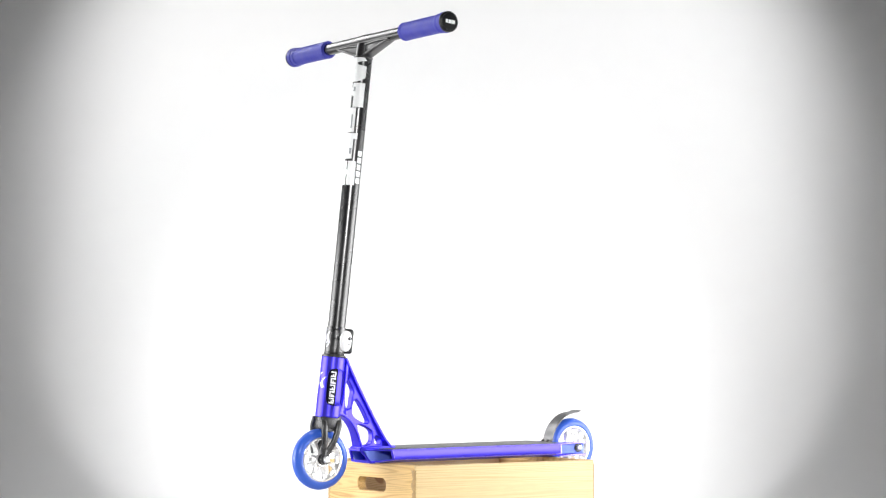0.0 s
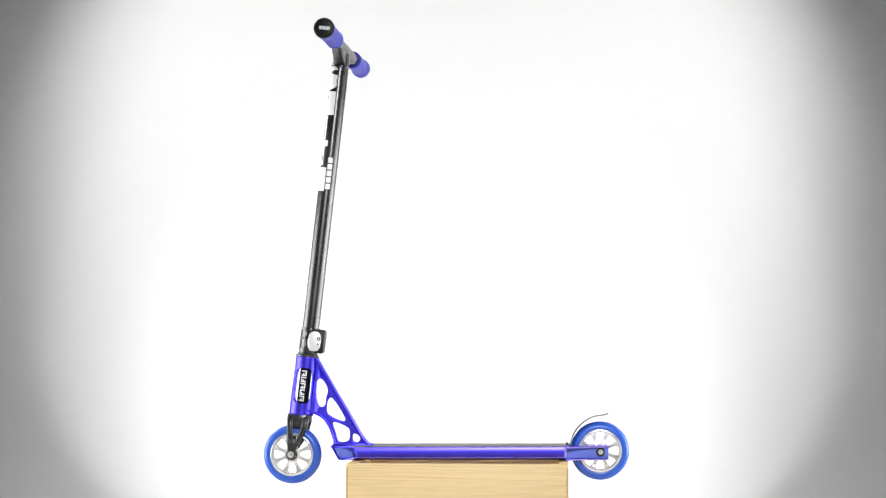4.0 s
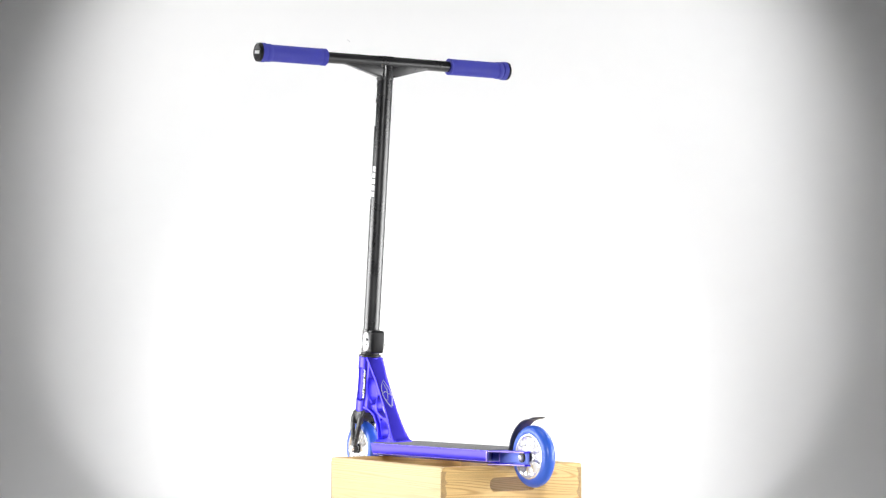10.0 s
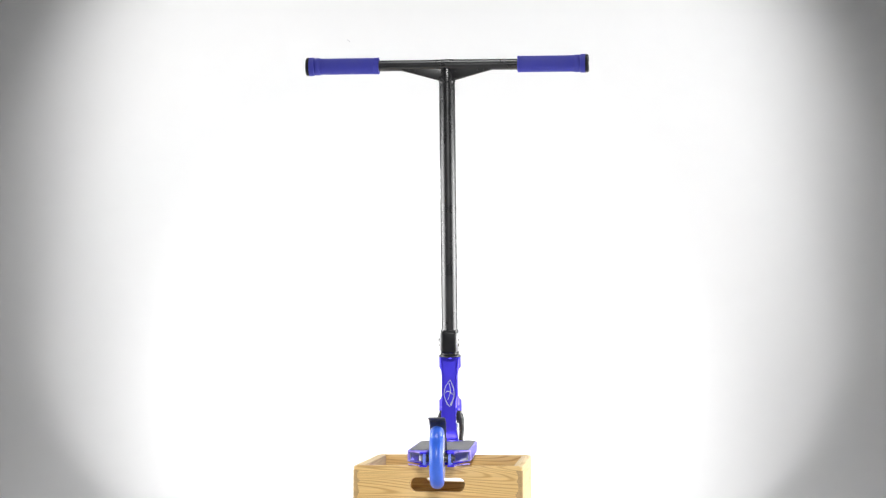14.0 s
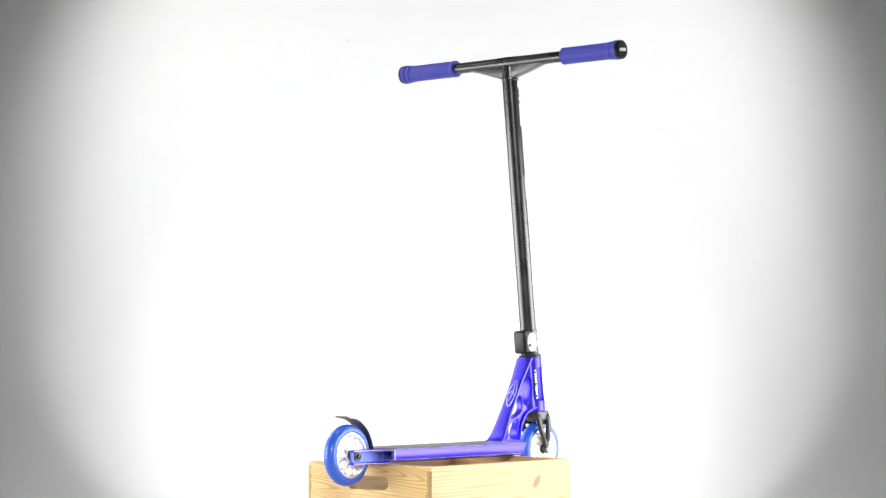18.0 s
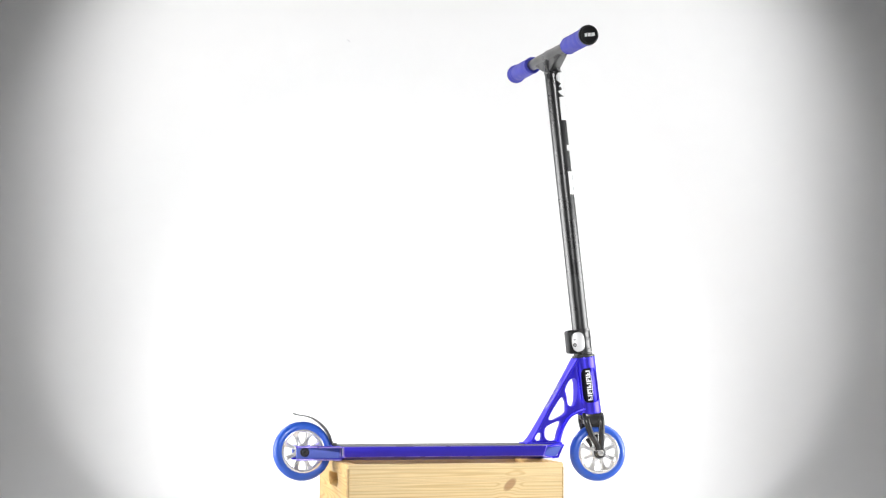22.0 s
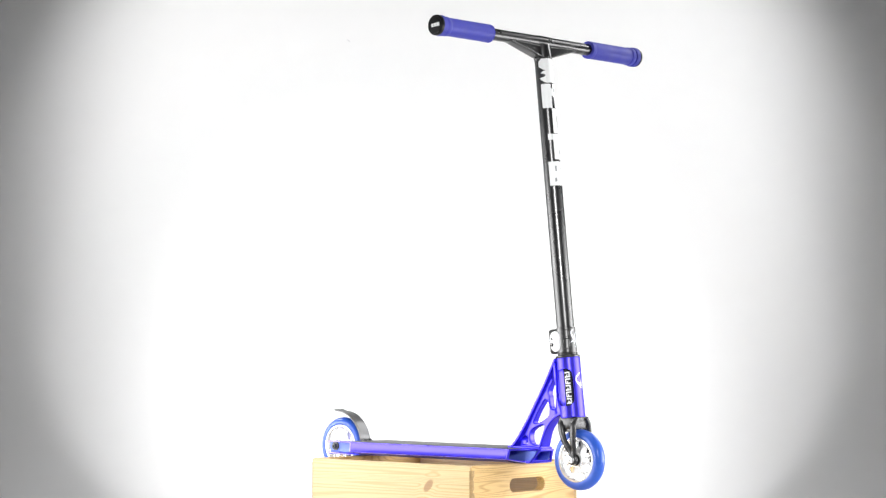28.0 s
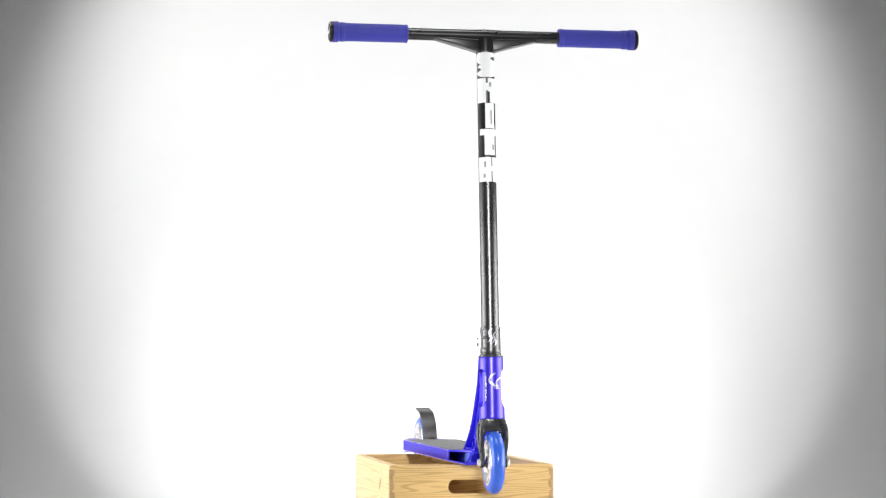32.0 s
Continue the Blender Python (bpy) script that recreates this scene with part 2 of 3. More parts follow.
def patch(radius, a0, a1, z0, z1, thick=0.0005, slant=0.0, seg=10, rows=2):
    """A thin sheet bent round z, from angle a0 to a1 (degrees) and height z0 to z1; slant turns its top."""
    bm = bmesh.new()
    grid = []
    for r in (radius, radius + thick):
        for i in range(rows + 1):
            f = i / rows
            for k in range(seg + 1):
                a = radians(a0 + (a1 - a0) * k / seg + slant * f)
                grid.append(bm.verts.new((r * math.cos(a), r * math.sin(a), z0 + (z1 - z0) * f)))
    n, layer = seg + 1, (seg + 1) * (rows + 1)
    at = lambda l, i, k: grid[l * layer + i * n + k]
    for i in range(rows):
        for k in range(seg):
            bm.faces.new((at(1, i, k), at(1, i, k + 1), at(1, i + 1, k + 1), at(1, i + 1, k)))
            bm.faces.new((at(0, i, k + 1), at(0, i, k), at(0, i + 1, k), at(0, i + 1, k + 1)))
    for k in range(seg):
        bm.faces.new((at(0, 0, k), at(0, 0, k + 1), at(1, 0, k + 1), at(1, 0, k)))
        bm.faces.new((at(0, rows, k + 1), at(0, rows, k), at(1, rows, k), at(1, rows, k + 1)))
    for i in range(rows):
        bm.faces.new((at(0, i + 1, 0), at(0, i, 0), at(1, i, 0), at(1, i + 1, 0)))
        bm.faces.new((at(0, i, seg), at(0, i + 1, seg), at(1, i + 1, seg), at(1, i, seg)))
    return bm


def wrap(radius, z0, z1, limits, thick=0.00035, seg=12, rows=16):
    """A thin sticker bent round z whose side edges follow limits(f) in degrees, f from 0 at z0 to 1 at z1."""
    bm = bmesh.new()
    layers = []
    for r in (radius, radius + thick):
        grid = []
        for i in range(rows + 1):
            f = i / rows
            a0, a1 = limits(f)
            grid.append([bm.verts.new((r * math.cos(radians(a0 + (a1 - a0) * k / seg)), r * math.sin(radians(a0 + (a1 - a0) * k / seg)), z0 + (z1 - z0) * f)) for k in range(seg + 1)])
        layers.append(grid)
    lo, hi = layers
    for i in range(rows):
        for k in range(seg):
            bm.faces.new((hi[i][k], hi[i][k + 1], hi[i + 1][k + 1], hi[i + 1][k]))
            bm.faces.new((lo[i][k + 1], lo[i][k], lo[i + 1][k], lo[i + 1][k + 1]))
        bm.faces.new((lo[i + 1][0], lo[i][0], hi[i][0], hi[i + 1][0]))
        bm.faces.new((lo[i][seg], lo[i + 1][seg], hi[i + 1][seg], hi[i][seg]))
    for k in range(seg):
        bm.faces.new((lo[0][k], lo[0][k + 1], hi[0][k + 1], hi[0][k]))
        bm.faces.new((lo[rows][k + 1], lo[rows][k], hi[rows][k], hi[rows][k + 1]))
    return bm


def ribbon(path, widths, place, thick=0.0005):
    """A brush stroke on a surface: path in (u, v), place(u, v, lift) gives the point."""
    pts = smooth_path(path, 8)
    bm = bmesh.new()
    rows = []
    for i, (u, v) in enumerate(pts):
        a, b = pts[max(i - 1, 0)], pts[min(i + 1, len(pts) - 1)]
        d = Vector((b[0] - a[0], b[1] - a[1])).normalized()
        f = i / (len(pts) - 1) * (len(widths) - 1)
        k = min(int(f), len(widths) - 2)
        w = widths[k] + (widths[k + 1] - widths[k]) * (f - k)
        l, r = (u - d.y * w, v + d.x * w), (u + d.y * w, v - d.x * w)
        rows.append([bm.verts.new(place(*l, thick)), bm.verts.new(place(*r, thick)),
                     bm.verts.new(place(*r, -0.0004)), bm.verts.new(place(*l, -0.0004))])
    for a, b in zip(rows, rows[1:]):
        for k in range(4):
            j = (k + 1) % 4
            bm.faces.new((a[k], a[j], b[j], b[k]))
    bm.faces.new(rows[0][::-1])
    bm.faces.new(rows[-1])
    bmesh.ops.recalc_face_normals(bm, faces=bm.faces)
    return bm


def join(*meshes):
    out = bmesh.new()
    for b in meshes:
        me = bpy.data.meshes.new("piece")
        b.to_mesh(me)
        b.free()
        out.from_mesh(me)
        bpy.data.meshes.remove(me)
    return out


def moved(bm, m):
    bmesh.ops.transform(bm, matrix=m, verts=bm.verts)
    return bm


def empty(name):
    ob = new(name)
    ob.empty_display_size = 0.05
    return ob


# ---- studio ----
def studio():
    # paper sweep that curves up into the back wall
    prof = [(-1.6, 0.003), (0.0, 0.003), (1.25, 0.003)]
    for k in range(1, 13):
        a = math.pi / 2 * k / 12
        prof.append((1.25 + 0.4 * math.sin(a), 0.403 - 0.4 * math.cos(a)))
    prof.append((1.65, 3.0))
    bm = bmesh.new()
    rows = []
    for y, z in prof:
        rows.append([bm.verts.new((x, y, z)) for x in (-1.42, -0.7, 0.0, 0.7, 1.42)])
    for a, b in zip(rows, rows[1:]):
        for k in range(4):
            bm.faces.new((a[k], a[k + 1], b[k + 1], b[k]))
    bmesh.ops.recalc_face_normals(bm, faces=bm.faces)
    bmesh.ops.solidify(bm, geom=list(bm.faces), thickness=-0.002)
    ob = part("backdrop", bm, PAPER, None)
    tagged(ob, "seamless white paper sweep under and behind the crate", "backdrop", kind="structure")
    mark = material("grey_scuff", (0.55, 0.55, 0.56), 0.9)
    part("scuff_mark", moved(box((-0.0045, -0.0012, -0.0007), (0.0045, 0.0006, 0.0007)), Matrix.Translation((-0.272, 1.65, 1.226)) @ Matrix.Rotation(radians(42), 4, "Y")), mark, ob,
         "small grey scuff on the paper", smooth=False)
    ob = part("floor", box((-2.82, -5.32, -0.12), (2.82, 1.9, 0.0)), FLOOR, None, smooth=False)
    tagged(ob, "dark grey studio floor under the crate", "floor", kind="structure")
    for name, lo, hi in (("wall_left", (-2.95, -5.5, 0), (-2.82, 1.9, 3.0)), ("wall_right", (2.82, -5.5, 0), (2.95, 1.9, 3.0)),
                         ("wall_behind", (-2.82, -5.5, 0), (2.82, -5.32, 3.0)), ("ceiling", (-2.95, -5.5, 3.02), (2.95, 1.9, 3.15))):
        ob = part(name, box(lo, hi), WALLS, None, smooth=False)
        tagged(ob, "plain dark grey painted studio " + name.split("_")[0], name.split("_")[0], kind="structure")


studio()


# ---- wooden crate ----
def crate():
    root = empty("wooden_crate")
    tagged(root, "pale pine storage crate with slotted hand holes under the scooter", "crate")
    hx, hy, h, t = 0.200, 0.150, CRATE_H, 0.018
    # long sides run over the ends
    for s, mat in ((-1, PINE_SIDE_R), (1, PINE_SIDE_L)):
        y0, y1 = sorted((s * hy, s * (hy - t)))
        part("side_panel", box((-hx + 0.0012, y0, -h), (hx - 0.0012, y1, -0.0004), 0.0022, 2), mat, root)

    def slot(hw, hh, zc):
        pts = []
        for k in range(32):
            a = 2 * math.pi * k / 32
            c = hw - hh if math.cos(a) > 0 else -(hw - hh)
            pts.append((c + hh * math.cos(a), zc + hh * math.sin(a)))
        return pts

    r = 0.007
    hw = hy - 0.0016
    top = [(hw - r + r * math.cos(radians(q)), -r + r * math.sin(radians(q))) for q in range(0, 91, 15)]
    outline = [(-hw, -h), (hw, -h)] + top + [(-y, z) for y, z in reversed(top)]
    for s in (-1, 1):
        bm = slab(outline, [[(y + (0.0058 if s > 0 else 0.0004), z) for y, z in slot(0.049, 0.0125, -0.0393 if s > 0 else -0.0335)]], t / 2, 0.0014)
        part("end_panel", bm, PINE_END, root, m=Matrix.Translation((s * (hx - t / 2), 0, 0)) @ YZ)
        # rough end grain on the rounded corners
        for e in (-1, 1):
            bm = bmesh.new()
            n = 40
            cols = []
            for k in range(n + 1):
                z = -h + 0.004 + (h - 0.012) * k / n
                w0 = 0.0085 + 0.0018 * math.sin(k * 1.3 + s) + random.uniform(-0.0026, 0.0026)
                w1 = 0.0022 + random.uniform(-0.0003, 0.0003)
                cols.append([bm.verts.new((s * (hx + dx), e * (hy + dy), z)) for dx, dy in
                             ((-0.0010, -w0), (0.0003, -w0), (0.0003, -0.0026), (-0.0006, -0.0008), (-0.0024, 0.0003), (-w1 - 0.001, 0.0003), (-w1 - 0.001, -0.0010))])
            for p, q in zip(cols, cols[1:]):
                for i in range(6):
                    bm.faces.new((p[i], p[i + 1], q[i + 1], q[i]))
            bmesh.ops.recalc_face_normals(bm, faces=bm.faces)
            part("end_grain", bm, ENDGRAIN, root, "rough end grain on the rounded corner")
    for k in range(4):
        y = -0.132 + k * 0.066
        part("base_board", box((-hx + t, y + 0.001, -h + 0.004), (hx - t, y + 0.065, -h + 0.014), 0.001, 1), PINE_SIDE_L, root)
    return root


# ---- stunt scooter ----
AX = Matrix.Translation((0.2603, 0, 0.3245 - REST)) @ Matrix.Rotation(radians(-6.42), 4, "Y")
STEER = AX @ Matrix.Rotation(radians(-3.1), 4, "Z")
DOWN = Matrix.Translation((0, 0, -REST))


def wheel(root, centre, name):
    """Urethane tyre on a polished spoked core; turns about y."""
    turn = centre @ Matrix.Rotation(radians(90), 4, "X")
    hub = part("wheel", lathe([(0.0, 0.0118), (0.0060, 0.0118), (0.0062, 0.0112), (0.0098, 0.0112), (0.0100, 0.0118), (0.0125, 0.0118),
                               (0.0135, 0.0105), (0.0135, -0.0105), (0.0125, -0.0118), (0.0100, -0.0118), (0.0098, -0.0112),
                               (0.0062, -0.0112), (0.0060, -0.0118), (0.0, -0.0118)], 40), CHROME, root, name, m=turn)
    for e in (1, -1):
        part("bearing", lathe([(0.0052, 0.0118), (0.0056, 0.0126), (0.0098, 0.0126), (0.0104, 0.0119), (0.0104, 0.0112)], 32), SATIN, hub, "dark sealed bearing",
             m=turn @ Matrix.Rotation(radians(0 if e > 0 else 180), 4, "X"))
    tyre = [(0.0385, -0.0105), (0.0405, -0.0118), (0.0440, -0.0119)]
    for k in range(-7, 8):
        a = radians(k * 90 / 7.6)
        tyre.append((0.0442 + 0.0104 * math.cos(a), 0.0119 * math.sin(a)))
    tyre += [(0.0440, 0.0119), (0.0405, 0.0118), (0.0385, 0.0105)]
    part("tyre", lathe(tyre, 96), TYRE, hub, "blue urethane tyre", m=turn)
    rim = [(0.0388, -0.0108), (0.0400, -0.0116), (0.0392, -0.0122), (0.0372, -0.0122), (0.0350, -0.0085), (0.0345, 0.0),
           (0.0350, 0.0085), (0.0372, 0.0122), (0.0392, 0.0122), (0.0400, 0.0116), (0.0388, 0.0108)]
    part("rim", lathe(rim, 96), CHROME, hub, "polished metal rim", m=turn)
    for k in range(8):
        a = 2 * math.pi * (k + 0.5) / 8
        pts = [(r * math.cos(a), r * math.sin(a), 0.0) for r in (0.0120, 0.0170, 0.0230, 0.0290, 0.0330, 0.0360)]
        bm = bmesh.new()
        rings = []
        for (x, y, _), (w, d) in zip(pts, ((0.0040, 0.0098), (0.0030, 0.0088), (0.0028, 0.0078), (0.0034, 0.0078), (0.0052, 0.0088), (0.0085, 0.0098))):
            c, s = math.cos(a), math.sin(a)
            rings.append([bm.verts.new((x - s * w * e, y + c * w * e, d * g)) for e, g in
                          ((-1, -0.75), (-0.7, -1), (0.7, -1), (1, -0.75), (1, 0.75), (0.7, 1), (-0.7, 1), (-1, 0.75))])
        for p, q in zip(rings, rings[1:]):
            for i in range(8):
                j = (i + 1) % 8
                bm.faces.new((p[i], p[j], q[j], q[i]))
        bmesh.ops.recalc_face_normals(bm, faces=bm.faces)
        part("spoke", bm, CHROME, hub, m=turn)
    return hub


def bolt(parent, m, r=0.0065, mat=CHROME, name="axle_bolt", label="chrome hex axle bolt"):
    """A domed bolt head with a hexagonal socket, facing z."""
    bm = lathe([(0.0, 0.0012), (r * 0.38, 0.0012), (r * 0.44, 0.0042), (r * 0.80, 0.0040), (r * 0.98, 0.0026), (r, 0.0), (r, -0.004)], 24)
    return part(name, bm, mat, parent, label, m=m)


def bend(t, a, b, c, d):
    """A point on a cubic Bezier curve."""
    u = 1 - t
    return tuple(p * u ** 3 + 3 * q * u * u * t + 3 * r * u * t * t + w * t ** 3 for p, q, r, w in zip(a, b, c, d))


TOP_EDGE = ((0.1780, 0.0550), (0.1925, 0.0377), (0.2045, 0.0205), (0.2245, 0.0190))


def deck(root):
    zt, zs, zb = 0.0845 - REST, 0.0650 - REST, 0.0
    hw, xr, xf = 0.055, -0.2095, 0.178
    # top plate with the wheel cut-out, pointed nose and dropout flanges
    edge = [bend(k / 12, *TOP_EDGE) for k in range(13)]
    plan = [(xr, hw)] + edge + [(x, -y) for x, y in reversed(edge)] + [(xr, -hw), (-0.228, -0.047), (-0.255, -0.0340), (-0.291, -0.0300),
            (-0.291, -0.0180), (-0.219, -0.0180), (-0.215, -0.013), (-0.215, 0.013), (-0.219, 0.0180), (-0.291, 0.0180), (-0.291, 0.0300), (-0.255, 0.0340), (-0.228, 0.047)]
    bm = slab(plan, [], 0.0016, 0.0006)
    body = part("deck", bm, BLUE, root, "hollow anodised blue deck with open ends", m=Matrix.Translation((0, 0, zt - 0.0016)))
    low = [(min(x, 0.2065), max(-0.024, min(0.024, y)) if abs(y) > 0.0345 else y) for x, y in plan]
    bm = slab(low, [], 0.0016, 0.0006)
    part("bottom_plate", bm, BLUE, body, m=Matrix.Translation((0, 0, zb + 0.0017)))
    def nose_cut(y, z):
        # the front ends of the chambers: slanted in plan, and cut back towards the bottom
        return 0.0330 * (hw - y) / (hw - 0.0235) - 0.0085 * (zt - z) / (zt - zb)

    for s in (1, -1):
        # side wall and the sloping lower flank
        bm = bmesh.new()
        a = [(hw + 0.0005, zt - 0.0003), (hw + 0.0005, zs), (0.0235, zb + 0.0002), (0.0235, zb + 0.0030), (hw - 0.003, zs + 0.0014), (hw - 0.003, zt - 0.0003)]
        ends = []
        for x in (xr, xf):
            ends.append([bm.verts.new((x + (nose_cut(y, z) if x > 0 else 0), s * y, z)) for y, z in a])
        for i in range(6):
            j = (i + 1) % 6
            bm.faces.new((ends[0][i], ends[0][j], ends[1][j], ends[1][i]))
        for e in ends:
            bm.faces.new(e)
        bmesh.ops.recalc_face_normals(bm, faces=bm.faces)
        bmesh.ops.bevel(bm, geom=[e for e in bm.edges if abs((e.verts[0].co - e.verts[1].co).x) > 0.1], offset=0.0012, segments=2, profile=0.5, affect="EDGES")
        part("side_rail", bm, BLUE, body)
        # painted edge highlights: pale strips along the side wall and round the open nose
        for y, z in ((hw + 0.0003, zs), (hw + 0.0002, zt - 0.0006)):
            part("rail_edge", sweep([(xr, s * y, z), (xr / 2, s * y, z), (0.0, s * y, z), (xf / 2, s * y, z), (xf + nose_cut(y, z), s * y, z)], [0.0006] * 5, 8), EDGE_GLINT, body, "edge strip with painted highlight")
        lip = [(hw, zt - 0.0006), (hw, (zt + zs) / 2), (hw, zs), (0.0445, zs + (zb - zs) * 0.34), (0.0340, zs + (zb - zs) * 0.67), (0.0235, zb + 0.0008)]
        part("nose_edge", sweep([(xf + nose_cut(y, z), s * y, z) for y, z in lip], [0.0006] * 6, 8), EDGE_GLINT, body, "edge strip with painted highlight")
        # inner rib that becomes the rear dropout
        bm = box((-0.291, min(s * 0.0195, s * 0.0245), zb + 0.0035), (0.2060, max(s * 0.0195, s * 0.0245), zt - 0.0032), 0.0008, 1)
        for v in bm.verts:
            if v.co.x > 0.1:
                v.co.x = 0.2035 + 0.62 * v.co.z
        part("dropout", bm, MATT_BLUE, body, "pale blasted blue dropout web")
        # raw metal inside the hollow chambers
        y0, y1 = sorted((s * 0.0265, s * (hw - 0.0035)))
        o0, o1 = sorted((s * (hw - 0.0042), s * (hw - 0.0034)))
        part("chamber_wall", join(box((-0.1850, y0, zs - 0.0005), (-0.1820, y1, zt - 0.0035)), box((-0.2118, o0, zs + 0.0018), (-0.1822, o1, zt - 0.0035))),
             RAW, body, "bare aluminium inside the hollow deck", smooth=False)
        # chamber rim, its highlight painted in as a paler violet
        rim = [(s * 0.0258, zb + 0.0042), (s * (hw + 0.0008), zs), (s * (hw + 0.0008), zt - 0.0006), (s * 0.0258, zt - 0.0006)]
        hole = [(s * 0.0278, zb + 0.0066), (s * (hw - 0.0022), zs + 0.0014), (s * (hw - 0.0022), zt - 0.0034), (s * 0.0278, zt - 0.0034)]
        part("chamber_rim", slab(rim, [hole], 0.0012, 0.0005), EDGE_GLINT, body, "rim of the hollow deck with painted highlight", m=Matrix.Translation((xr - 0.0004, 0, 0)) @ YZ)
        # flange edges, with the highlight in their colour too
        for z in (zt - 0.0016, zb + 0.0017):
            part("flange_edge", sweep([(-0.2125, s * 0.0542, z), (-0.2280, s * 0.0470, z), (-0.2550, s * 0.0341, z), (-0.2905, s * 0.0301, z)], [(0.0006, 0.0012)] * 4, 10, 4.0),
                 EDGE_GLINT, body, "dropout flange edge with painted highlight")
        bolt(body, Matrix.Translation((-0.2762, s * 0.0270, 0.0735 - REST)) @ Matrix.Rotation(radians(-90 * s), 4, "X"), 0.0050, CHROME if s > 0 else SATIN, "axle_bolt", "chrome hex axle bolt" if s > 0 else "black hex axle bolt")
        part("axle_spacer", lathe([(0.0, 0.0070), (0.0062, 0.0070), (0.0062, 0.0), (0.0, 0.0)], 24), SATIN, body, "dark axle spacer",
             m=Matrix.Translation((-0.2762, s * 0.0123, 0.0735 - REST)) @ Matrix.Rotation(radians(-90 * s), 4, "X"))
        part("axle_washer", lathe([(0.0, 0.003), (0.0080, 0.003), (0.0085, 0.0025), (0.0085, 0.0), (0.0, 0.0)], 24), SATIN, body, "black axle washer",
             m=Matrix.Translation((-0.2762, s * 0.0243, 0.0735 - REST)) @ Matrix.Rotation(radians(-90 * s), 4, "X"))
    part("nose_web", box((0.150, -0.0190, zb + 0.003), (0.190, 0.0190, zt - 0.003), 0.002, 1), BLUE, body)
    # nose: an open frame across the tip and the floor behind it
    tip = [(-0.0314, zb + 0.0010), (0.0314, zb + 0.0010), (0.0190, zt - 0.0004), (-0.0190, zt - 0.0004)]
    gap = [(-0.0262, zb + 0.0054), (0.0262, zb + 0.0054), (0.0168, zt - 0.0046), (-0.0168, zt - 0.0046)]
    lean = Matrix(((0, 0.62, 1, 0.2062), (1, 0, 0, 0), (0, 1, 0, 0), (0, 0, 0, 1)))
    part("nose_frame", slab(tip, [gap], 0.0024, 0.0007), BLUE, body, m=lean)
    part("nose_floor", slab([(0.170, 0.030), (0.2060, 0.0290), (0.2060, -0.0290), (0.170, -0.030), (0.170, 0.0)], [], 0.0012, 0.0003), BLUE, body, m=Matrix.Translation((0, 0, zb + 0.0035)))
    # added black block that stands in for the shade inside the nose
    part("nose_shade_block", box((0.150, -0.0190, zb + 0.0050), (0.1880, 0.0190, zt - 0.0040), 0.001, 1), CAP, body, "dark block for the shade inside the hollow nose")
    # grip tape
    tape = [(-0.212, 0.0525), (0.174, 0.0525), (0.192, 0.034), (0.150, 0.019), (0.146, 0.0), (0.150, -0.019), (0.192, -0.034), (0.174, -0.0525), (-0.212, -0.0525)]
    part("grip_tape", slab(tape, [], 0.0006, 0.0002), TAPE, body, "dark grey sandpaper grip tape", m=Matrix.Translation((0, 0, zt + 0.0004)))
    return body


